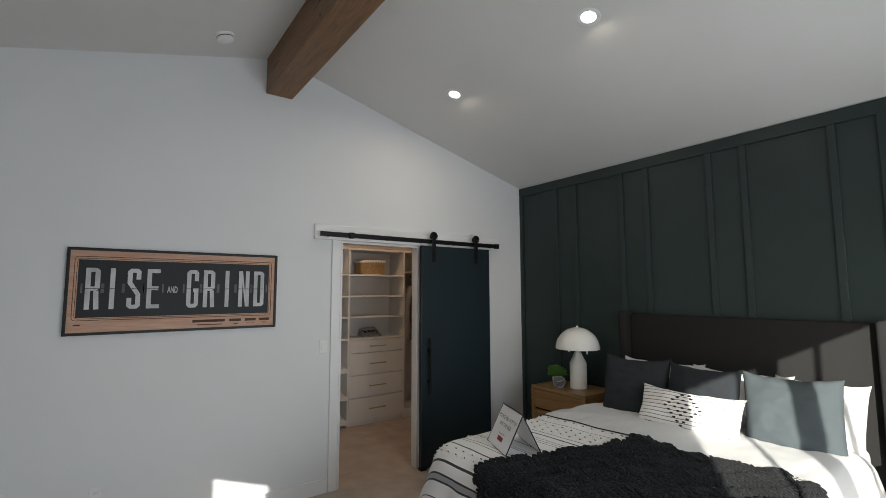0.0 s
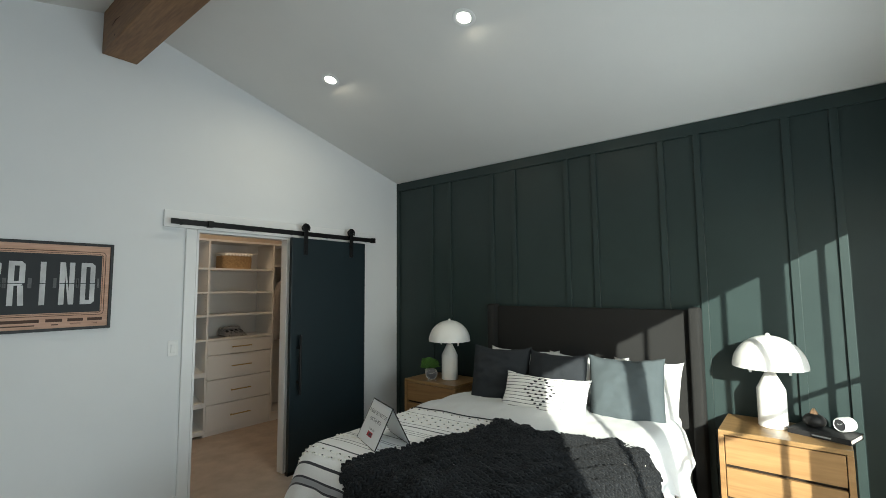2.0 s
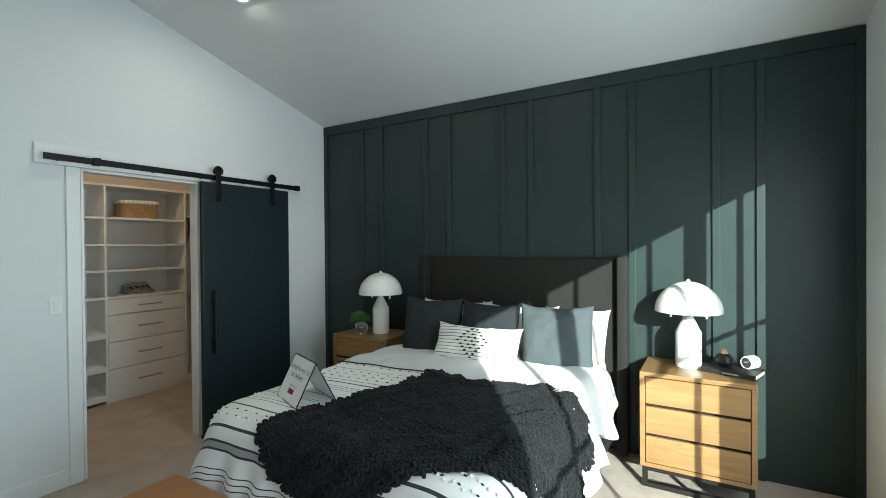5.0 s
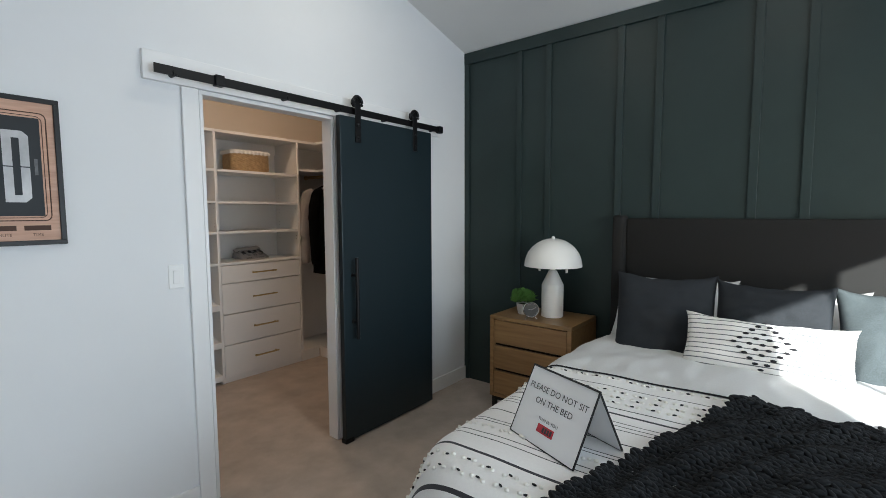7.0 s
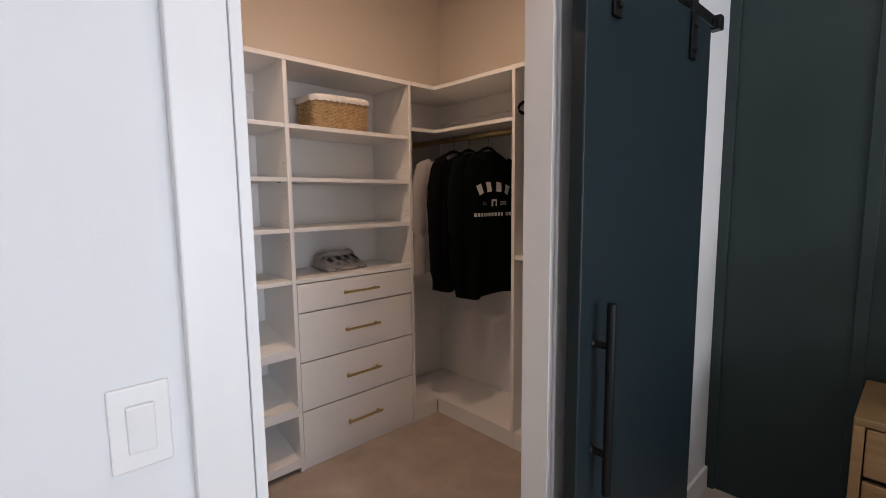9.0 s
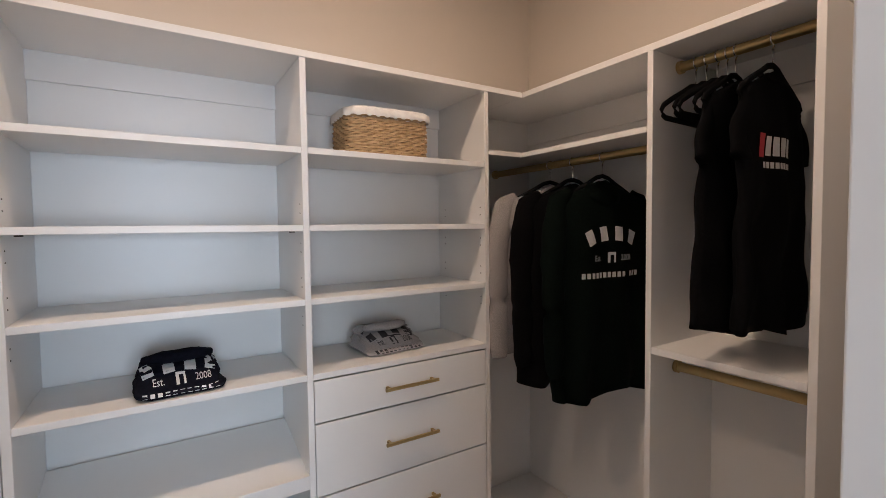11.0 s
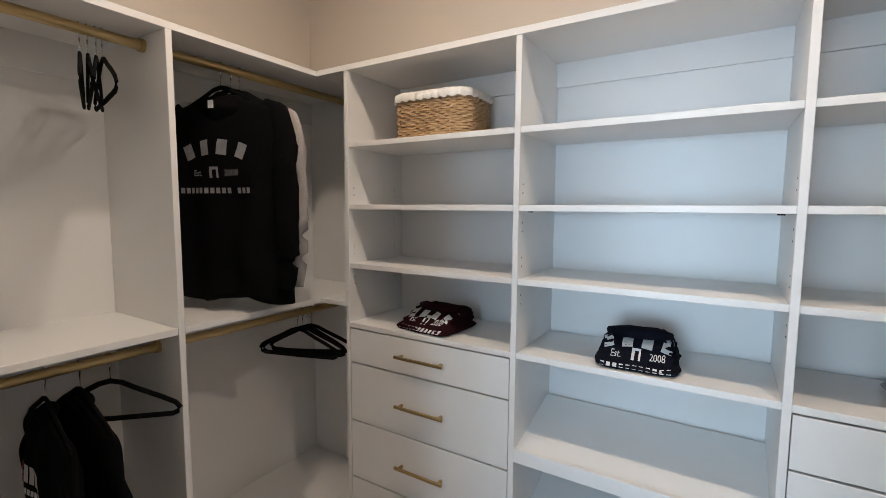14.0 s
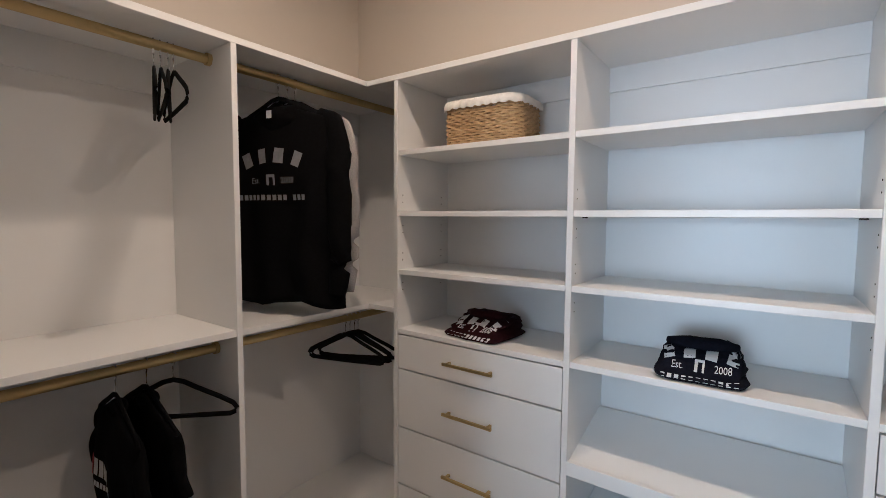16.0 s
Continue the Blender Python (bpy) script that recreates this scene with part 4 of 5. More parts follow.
def block_letter(ch, W=0.076, H=0.270, t=0.027):
    """Tall condensed block capitals with clipped corners, facing -y."""
    bm = bmesh.new()
    x, z, c = (W - t) / 2, (H - t) / 2, 0.010
    if ch == "I":
        ribbon(bm, [(0, -H / 2), (0, H / 2)], t)
    elif ch == "E":
        ribbon(bm, [(W / 2, z), (-x, z), (-x, -z), (W / 2, -z)], t)
        ribbon(bm, [(-x + t / 2, 0.004), (W / 2 - 0.008, 0.004)], t)
    elif ch == "D":
        ribbon(bm, [(-x, -z), (x - c, -z), (x, -z + c), (x, z - c), (x - c, z), (-x, z)], t, True)
    elif ch == "S":
        ribbon(bm, [(x, 0.062), (x, z - c), (x - c, z), (-x + c, z), (-x, z - c), (-x, 0.040), (x, -0.040), (x, -z + c), (x - c, -z), (-x + c, -z), (-x, -z + c), (-x, -0.062)], t)
    elif ch == "G":
        ribbon(bm, [(x, 0.055), (x, z - c), (x - c, z), (-x + c, z), (-x, z - c), (-x, -z + c), (-x + c, -z), (x - c, -z), (x, -z + c), (x, -0.010), (0.004, -0.010)], t)
    elif ch == "R":
        ribbon(bm, [(-x, 0.0), (x - c, 0.0), (x, c), (x, z - c), (x - c, z), (-x, z)], t, True)
        ribbon(bm, [(-x, -H / 2), (-x, -t / 2)], t)
        ribbon(bm, [(x, -H / 2), (x - 0.006, -t / 2)], t)
    elif ch == "N":
        for s in (-1, 1):
            ribbon(bm, [(s * x, -H / 2), (s * x, H / 2)], t)
        e = x - t / 2
        bm.faces.new([bm.verts.new((px_, 0, pz_)) for px_, pz_ in ((-e, H / 2), (e, -H / 2 + 0.085), (e, -H / 2), (-e, H / 2 - 0.085))])
    for f in bm.faces:
        f.normal_update()
    return bm


for i, ch in enumerate("RISE GRIND"):
    x = -0.553 + i * 0.1213 + (0.039, 0.022, 0.020, 0.010, 0.004, 0.008, -0.006, -0.006, -0.008, -0.020)[i]
    if ch == " ":
        part("printed_word", move(word("AND", 0.050, 0.58, 1.25, 0.0015), Matrix.Translation((x, -0.0236, 0.008))), POSTER_LETTER, sheet, "small printed word")
    else:
        bm = move(block_letter(ch), Matrix.Translation((x, -0.0236, 0.017)))
        part("printed_letter", bm, POSTER_LETTER, sheet)
        part("printed_seam", boxbm(x - 0.052, -0.0246, 0.0145, x + 0.052, -0.0240, 0.0185), POSTER_DARK, sheet)
    if i != 4:
        for s in (-1, 1):
            part("printed_hinge", boxbm(x + s * 0.0565 - 0.005, -0.0226, -0.012, x + s * 0.0565 + 0.005, -0.0217, 0.050), POSTER_FLAP, sheet)
for x0, x1, tx in ((0.07, 0.285, ""), (0.315, 0.398, ""), (0.424, 0.505, "MINUTE"), (0.527, 0.607, "TIME")):
    part("printed_bar", boxbm(x0, -0.0215, -0.226, x1, -0.0202, -0.207, bevel=0.0006), POSTER_LINE, sheet)
    if tx:
        part("printed_word", move(word(tx, 0.015), Matrix.Translation(((x0 + x1) / 2, -0.0208, -0.243))), POSTER_LINE, sheet)
    else:
        part("printed_bar", boxbm(x0 + 0.03, -0.0212, -0.247, x1 - 0.02, -0.0202, -0.240), POSTER_LINE, sheet)
part("printed_mark", boxbm(-0.60, -0.0212, -0.222, -0.565, -0.0202, -0.213), POSTER_LINE, sheet)

# ---- bed ----
BC, FX, HW, RR, TOP = 1.60, 1.90, 0.735, 0.17, 0.738


def crown(x, y):
    return TOP + 0.016 * math.cos((y - BC) / HW * 1.4) + 0.010 * wob(x, y, 0.3, 2.2) + 0.006 * wob(x, y, 2.0, 5.0) + 0.03 * min(max(x - 2.1, 0.0), 0.8) - 0.06 * max(0.0, x - 3.25)


def drape(px, py, off=0.0, r=0.11, lean=70):
    """A point of cloth laid over the bed: flat plan place to place in space, and the way it faces."""
    qx, qy = FX + RR - px, abs(py - BC) - (HW - RR)
    sy = 1 if py > BC else -1
    mx_, my_ = max(qx, 0), max(qy, 0)
    ln = math.hypot(mx_, my_)
    d = ln + min(max(qx, qy), 0) - RR
    if d <= 0:
        return Vector((px, py, crown(px, py) + off)), Vector((0, 0, 1))
    n = Vector((-mx_, sy * my_, 0)) / ln
    base = Vector((px, py, 0)) - n * d
    tm = radians(lean)
    th = min(d / r, tm)
    rest = max(0, d - r * tm)
    h, drop = r * math.sin(th) + rest * math.cos(tm), r * (1 - math.cos(th)) + rest * math.sin(tm)
    fold = min(1, rest / 0.22) * (0.020 * math.sin((base.x - base.y * 1.3) * 24 + 2 * wob(base.x, base.y, 1, 3)) + 0.012 * wob(base.x, base.y, rest, 7))
    nn = n * math.sin(th) + Vector((0, 0, math.cos(th)))
    p = base + n * (h + fold)
    p.z = crown(base.x, base.y) - drop
    return p + nn * off, nn


def cloth(name, mat, parent, xs, ys, off, keep=None, thick=0.012, extra=None, hang=None):
    bm = bmesh.new()
    uv = bm.loops.layers.uv.new("UVMap")
    grid = {}
    for i, x in enumerate(xs):
        for j, y in enumerate(ys):
            if keep and not keep(x, y):
                continue
            yy = y
            if hang:
                yy = hang(x, y)
            p, n = drape(x, yy, off)
            if extra:
                p = p + n * extra(x, yy)
            p.z = max(p.z, 0.012)
            grid[i, j] = bm.verts.new(p)
    for i in range(len(xs) - 1):
        for j in range(len(ys) - 1):
            k = ((i, j), (i + 1, j), (i + 1, j + 1), (i, j + 1))
            if all(q in grid for q in k):
                f = bm.faces.new([grid[q] for q in k])
                for lp, q in zip(f.loops, k):
                    lp[uv].uv = (xs[q[0]], ys[q[1]])
    ob = part(name, bm, mat, parent, smooth=180)
    so = ob.modifiers.new("thickness", "SOLIDIFY")
    so.thickness, so.offset = thick, -1
    return ob


def striped(name, base, marks, coord="uv", period=0.0):
    """Woven cloth with stripes at set places along its length."""
    m = material(name, base, 0.9, grain=0.03, scale=120, bump=0.2, bump_scale=420, sheen=0.1)
    t = m.node_tree
    n, link = t.nodes, t.links.new
    b = n["Principled BSDF"]
    src = b.inputs["Base Color"].links[0].from_socket
    co, sp = n.new("ShaderNodeTexCoord"), n.new("ShaderNodeSeparateXYZ")
    link(co.outputs["UV" if coord == "uv" else "Object"], sp.inputs[0])
    val = sp.outputs[0 if coord == "uv" else 2]
    if period:
        md = n.new("ShaderNodeMath")
        md.operation = "PINGPONG"
        md.inputs[1].default_value = period
        link(val, md.inputs[0])
        val = md.outputs[0]
    for x, w, colour in marks:
        cmp_ = n.new("ShaderNodeMath")
        cmp_.operation = "COMPARE"
        cmp_.inputs[1].default_value, cmp_.inputs[2].default_value = x, w
        link(val, cmp_.inputs[0])
        mx_ = n.new("ShaderNodeMix")
        mx_.data_type = "RGBA"
        link(cmp_.outputs[0], mx_.inputs[0])
        link(src, mx_.inputs[6])
        mx_.inputs[7].default_value = (*colour, 1)
        src = mx_.outputs[2]
    link(src, b.inputs["Base Color"])
    return m


INKY, GREYISH = (0.03, 0.03, 0.036), (0.30, 0.30, 0.31)
marks = [(2.845, 0.006, INKY), (2.735, 0.0025, INKY), (2.545, 0.003, INKY), (2.500, 0.006, INKY), (2.440, 0.0022, INKY), (2.415, 0.0022, INKY), (2.390, 0.0022, INKY),
         (2.300, 0.003, INKY), (2.215, 0.0022, INKY), (2.195, 0.0022, INKY), (2.105, 0.0022, INKY), (2.075, 0.0022, INKY), (1.985, 0.006, INKY),
         (1.815, 0.007, INKY), (1.730, 0.014, GREYISH), (1.748, 0.005, INKY), (1.712, 0.005, INKY), (1.63, 0.0024, INKY), (1.605, 0.0024, INKY), (1.58, 0.0024, INKY), (1.48, 0.006, INKY), (1.40, 0.008, INKY)]
COVERLET = striped("striped cotton coverlet", (0.77, 0.76, 0.74), marks)

bed = thing("bed", (3.0, BC, 0), "charcoal upholstered wing-back bed", "bed")


def bedpart(name, bm, mat, label="", smooth=None):
    return part(name, move(bm, Matrix.Translation(-bed.location)), mat, bed, label, smooth)


bedpart("headboard", boxbm(4.055, 0.775, 0.15, 4.12, 2.415, 1.455, bevel=0.015), CHARCOAL, smooth=40)
for y0, y1 in ((0.700, 0.775), (2.415, 2.490)):
    bedpart("wing", boxbm(3.985, y0, 0.02, 4.115, y1, 1.475, bevel=0.02, seg=3), CHARCOAL, smooth=40)
for y0, y1 in ((0.80, 0.845), (2.355, 2.40)):
    bedpart("side_rail", boxbm(1.99, y0, 0.12, 4.045, y1, 0.34, bevel=0.012), CHARCOAL, smooth=40)
bedpart("foot_rail", boxbm(1.95, 0.80, 0.12, 1.99, 2.40, 0.34, bevel=0.012), CHARCOAL, smooth=40)
for x in (2.02, 3.85):
    for y in (0.86, 2.34):
        bedpart("leg", lathe(bmesh.new(), ((0.018, 0), (0.026, 0.12), (0.026, 0.13)), 14, (x, y, 0)), BLACK_WOOD)
mat_ = whole("mattress", boxbm(2.0, BC - 0.755, 0.30, 4.03, BC + 0.755, 0.708, bevel=0.05, seg=4), LINEN, "white fitted-sheet mattress on the bed", "mattress", smooth=60)

cov = thing("coverlet", (2.4, BC, TOP), "white cotton coverlet with black woven stripes and tufts, over the bed", "bedspread")
cov.location = (0, 0, 0)
ys = list(np.linspace(BC - 1.18, BC + 1.18, 150))
cloth("cloth", COVERLET, cov, list(np.linspace(1.36, 3.00, 105)), ys, 0.004)


def tuft_row(x, y0, y1, step, size0, mats, jitter):
    for mat, sel in mats:
        bm = bmesh.new()
        y = y0
        k = 0
        while y < y1:
            if sel(k):
                p, n = drape(x + random.uniform(-jitter, jitter), y + random.uniform(-0.004, 0.004), 0.006)
                q = Vector((0, 0, 1)).rotation_difference(n).to_matrix().to_4x4()
                if mat is BLACK_TUFT:
                    size = (0.0035, 0.0085, 0.004)
                else:
                    size = size0
                m = Matrix.Translation(p) @ q @ Matrix.Rotation(random.uniform(-0.5, 0.5), 4, "Z") @ Matrix.Diagonal((size[0], size[1], size[2], 1))
                bmesh.ops.create_icosphere(bm, subdivisions=1, radius=1.0, matrix=m)
            y += step
            k += 1
        ob = part("tuft_row", bm, mat, cov, "row of small cotton tufts", 180)
        tagged(ob, kind="stuff")


for x, big in ((2.812, 0), (2.690, 0), (2.640, 0), (2.590, 0), (2.150, 1), (1.930, 1), (1.875, 1)):
    sz = (0.007, 0.010, 0.006) if not big else (0.007, 0.0085, 0.007)
    tuft_row(x, BC - 1.05, BC + 1.05, 0.018, sz, ((WHITE_TUFT, lambda k: k % 2 == 0), (BLACK_TUFT if x != 2.150 else WHITE_TUFT, lambda k: k % 4 == 1)), 0.004 if not big else 0.008)

duv = thing("duvet", (0, 0, 0), "white duvet folded back below the pillows", "duvet")


def duvet_puff(x, y):
    e = min(1, max(0, (x - 2.845)) / 0.09, 1) * min(1, max(0, 3.66 - x) / 0.10)
    return 0.002 + 0.008 * max(0, e) ** 0.5 + (0.010 * wob(x, y, 4, 4.5) + 0.006 * wob(x * 0.6, y * 1.4, 9, 11)) * e


def duvet_hang(x, y):
    lim = 0.98 + 0.16 * math.exp(-((x - 3.26) / 0.22) ** 2)
    d = y - BC
    return BC + math.copysign(min(abs(d), lim) if abs(d) < lim else lim + (abs(d) - lim) * 0.04, d)


cloth("cloth", LINEN, duv, list(np.linspace(2.84, 3.67, 62)), list(np.linspace(BC - 1.16, BC + 1.16, 150)), 0.004, thick=0.014, extra=duvet_puff, hang=duvet_hang)

edge = [drape(2.838 + 0.004 * wob(0, y, 3, 5), y, 0.010)[0] for y in np.linspace(BC - 1.0, BC + 1.0, 90)]
part("edge_stripe", tube(bmesh.new(), edge, 0.0036, 8), BLACK_TUFT, duv, "black woven stripe along the folded edge", 180)

# chunky knitted throw
poly = [(1.86, 1.965), (2.78, 1.645), (2.85, 1.57), (2.83, 1.36), (2.86, 1.16), (2.94, 0.95), (2.90, 0.76), (2.78, 0.56), (2.48, 0.48), (2.20, 0.54), (2.02, 0.76), (1.90, 1.00), (1.73, 1.24), (1.62, 1.45), (1.68, 1.76)]


def inside(x, y):
    c = False
    for (x0, y0), (x1, y1) in zip(poly, poly[1:] + poly[:1]):
        if (y0 > y) != (y1 > y) and x < x0 + (y - y0) / (y1 - y0) * (x1 - x0):
            c = not c
    return c


def rumple(x, y):
    a = wob(x, y, 7.0, 2.6)
    ridge = max(0, 1 - abs(wob(x * 0.8 + y * 0.5, y * 0.4 - x * 0.9, 3.0, 3.4)) * 3.2)
    peak = 0.020 * math.exp(-((x - 2.79) ** 2 + (y - 1.59) ** 2) / 0.005)
    wave = math.sin(52 * (x * 0.5 + y * 0.86) + 9 * wob(x, y, 21.0, 1.5) + 4 * wob(x, y, 31.0, 3.2))
    return max(0.008, 0.007 + 0.008 * wave + 0.009 * max(0, a + 0.25) + 0.012 * ridge + 0.009 * max(0, 1 - abs(wob(x + y * 0.4, y * 0.6 - x * 0.3, 12.0, 7.0)) * 4) + peak)


thr = thing("knit_throw", (0, 0, 0), "black chunky hand-knitted throw rumpled over the bed", "throw blanket")
cloth("backing", KNIT, thr, list(np.linspace(1.60, 2.98, 90)), list(np.linspace(0.40, 1.98, 100)), 0.006, keep=inside, thick=0.006, extra=lambda x, y: max(0.003, rumple(x, y) - 0.012))
lobe = bmesh.new()
bmesh.ops.create_uvsphere(lobe, u_segments=7, v_segments=6, radius=1.0)
lv = [v.co.copy() for v in lobe.verts]
lf = [[v.index for v in f.verts] for f in lobe.faces]
lobe.free()
verts, faces = [], []
ang = radians(-12)
ca, sa = math.cos(ang), math.sin(ang)
for a in range(-50, 100):
    for b in range(-20, 162):
        s0, t0 = a * 0.0335, b * 0.0222
        for side in (-1, 1):
            s, t = s0 + side * 0.0085 + random.uniform(-0.002, 0.002) + 0.040 * wob(s0, t0, 5, 2.2), t0 + random.uniform(-0.002, 0.002) + 0.040 * wob(s0, t0, 8, 2.2)
            x, y = 1.6 + s * ca - t * sa, 0.4 + s * sa + t * ca
            if not inside(x, y):
                continue
            p, n = drape(x, y, rumple(x, y))
            p2, _ = drape(x - sa * 0.016 + side * 0.009 * ca, y + ca * 0.016 + side * 0.009 * sa, rumple(x - sa * 0.016 + side * 0.009 * ca, y + ca * 0.016))
            d = (p2 - p).normalized()
            w = n.cross(d).normalized()
            n2 = d.cross(w)
            k = random.uniform(0.92, 1.1)
            o = len(verts)
            for v in lv:
                q = p + d * (v.z * 0.0195 * k) + w * (v.x * 0.0090 * k) + n2 * (v.y * 0.0090 * k)
                q.z = max(q.z, 0.02)
                verts.append(q)
            faces += [[i + o for i in f] for f in lf]
me = bpy.data.meshes.new("stitches")
me.from_pydata([tuple(v) for v in verts], [], faces)
me.materials.append(KNIT)
me.polygons.foreach_set("use_smooth", [True] * len(me.polygons))
st = new("stitches", me)
st.parent = thr
tagged(st, "thick black yarn stitches", kind="stuff")



def rebase(ob, at):
    """Set a thing's own point without moving its parts."""
    ob.location = at
    for c in ob.children:
        c.location = -Vector(at)


rebase(cov, (2.3, BC, TOP))
rebase(duv, (3.25, BC, TOP))
rebase(thr, (2.3, 1.2, TOP))


# ---- pillows ----
def cushion(w, h, t, seed, sag=0.05):
    bm = bmesh.new()
    n = 40
    grid = []
    for side in (-1, 1):
        g = []
        for i in range(n + 1):
            row = []
            for j in range(n + 1):
                u, v = 2 * i / n - 1, 2 * j / n - 1
                bulge = max(0, (1 - abs(u) ** 2.6) * (1 - abs(v) ** 3.0)) ** 0.5
                x = u * w / 2 * (1 - sag * (1 - v * v) * abs(u) ** 2)
                z = v * h / 2 * (1 - sag * (1 - u * u) * abs(v) ** 2)
                y = side * (t / 2 * bulge + 0.003) + 0.010 * wob(u * 1.5 + seed, v * 1.5, side, 1.4) + 0.010 * wob(u * 2, v * 4 + seed, side, 1.6) * bulge
                k_ = 1 + 0.030 * (abs(u) * abs(v)) ** 6 - 0.02 * (abs(u) * abs(v)) ** 2
                x, z = x * k_, z * k_
                y += 0.007 * wob(u * 3 + seed, v * 3, side, 2.2) * (0.4 + abs(u * v)) * bulge
                z -= 0.02 * (1 - u * u) * max(0, v) ** 3 + 0.006 * wob(u * 3, seed, 1, 1.5) * abs(v)
                row.append(bm.verts.new((x, y, z)))
            g.append(row)
        for i in range(n):
            for j in range(n):
                bm.faces.new((g[i][j], g[i + 1][j], g[i + 1][j + 1], g[i][j + 1]))
        grid.append(g)
    a, b = grid
    edge = [(i, 0) for i in range(n)] + [(n, j) for j in range(n)] + [(n - i, n) for i in range(n)] + [(0, n - j) for j in range(n)]
    for (i, j), (k, l) in zip(edge, edge[1:] + edge[:1]):
        bm.faces.new((a[i][j], a[k][l], b[k][l], b[i][j]))
    return bm


def pillow(name, at, size, mat, label, lean=16, turn=0, seed=0.0, category="pillow"):
    p = thing(name, at, label, category, "pillows on the bed")
    p.rotation_euler = Euler((radians(-lean), 0, radians(-90 + turn)))
    bm = cushion(*size, seed)
    tree = BVHTree.FromBMesh(bm)
    part("cover", bm, mat, p, smooth=180)
    return p, tree


for y, s in ((2.07, (0.66, 0.46, 0.17)), (1.50, (0.64, 0.45, 0.16)), (1.045, (0.48, 0.45, 0.17))):
    pillow("bed_pillow", (3.83, y, 0.893), s, LINEN, "white sleeping pillow propped against the headboard", 30, 0, y)
pillow("square_cushion", (3.475, 2.035, 0.925), (0.49, 0.49, 0.15), SLATE, "dark slate grey square cushion leaning on white pillows", 15, 8, 1.1, "cushion")
pillow("square_cushion", (3.490, 1.568, 0.920), (0.47, 0.48, 0.15), SLATE, "dark slate grey square cushion leaning on white pillows", 15, -2, 2.2, "cushion")
pillow("square_cushion", (3.545, 1.085, 0.915), (0.49, 0.49, 0.16), TEAL, "grey-blue linen square cushion leaning on white pillows", 19, 13, 3.3, "cushion")
STRIPE = striped("striped lumbar cloth", (0.76, 0.75, 0.72), [(0.0, 0.0022, (0.13, 0.13, 0.14))], "object", 0.0117)
lum, tree = pillow("lumbar_cushion", (3.325, 1.583, 0.878), (0.650, 0.275, 0.14), STRIPE, "long white lumbar cushion with thin stripes and black tufted diamond", 26, 0, 4.4, "cushion")
spots = [(u, v) for u in range(6) for v in range(6) if u in (0, 5) or v in (0, 5)] + [(u * 1.1 + 1.4, v * 1.1 + 1.4) for u in range(3) for v in range(3)]
for u, v in spots:
    x, z = (u - v) * 0.0216, (u + v - 5) * 0.0212
    hit = tree.ray_cast(Vector((x, -1, z)), Vector((0, 1, 0)))[0]
    bm = bmesh.new()
    bmesh.ops.create_icosphere(bm, subdivisions=2, radius=1.0, matrix=Matrix.Translation((x, hit.y - 0.001, z)) @ Matrix.Diagonal((0.0125, 0.005, 0.0062, 1)))
    part("tuft", bm, BLACK_TUFT, lum, smooth=180)

# ---- notice on the bed ----
sg = thing("tent_sign", (2.215, 2.045, 0.757), "white folded tent card with dark edges and a printed notice", "sign")
sg.rotation_euler = (0, 0, radians(-112))
slant, half = 0.234, 0.143
tl = math.atan2(0.105, 0.207)
for s, nm in ((1, "front_panel"), (-1, "back_panel")):
    m = Matrix.Translation((0, -0.105 * s, 0)) @ Matrix.Rotation(-tl * s, 4, "X")
    pb = part(nm, move(boxbm(-half, -0.0015, 0, half, 0.0015, slant), m), CARD, sg)
    for a in ((-half - 0.003, -0.003, 0, -half, 0.003, slant), (half, -0.003, 0, half + 0.003, 0.003, slant), (-half - 0.003, -0.003, -0.003, half + 0.003, 0.003, 0), (-half - 0.003, -0.003, slant, half + 0.003, 0.003, slant + 0.003)):
        part("edge", move(boxbm(*a), m), FRAME_BLACK, pb, "dark plastic edge")
    if s == 1:
        for body, z, size in (("PLEASE DO NOT SIT", 0.170, 0.0285), ("ON THE BED", 0.130, 0.0285), ("THANK YOU", 0.080, 0.0150)):
            part("lettering", move(word(body, size), m @ Matrix.Translation((0.0, -0.0024, z))), INK, pb, "printed words")
        part("logo", move(boxbm(-0.036, -0.0024, 0.040, 0.036, -0.0018, 0.066), m), PRINT_RED, pb, "small red logo block")
        lg = bmesh.new()
        for i in range(4):
            box(lg, -0.012 + i * 0.011, -0.0030, 0.045, -0.004 + i * 0.011, -0.0025, 0.061)
        part("logo_bars", move(lg, m), INK, pb)

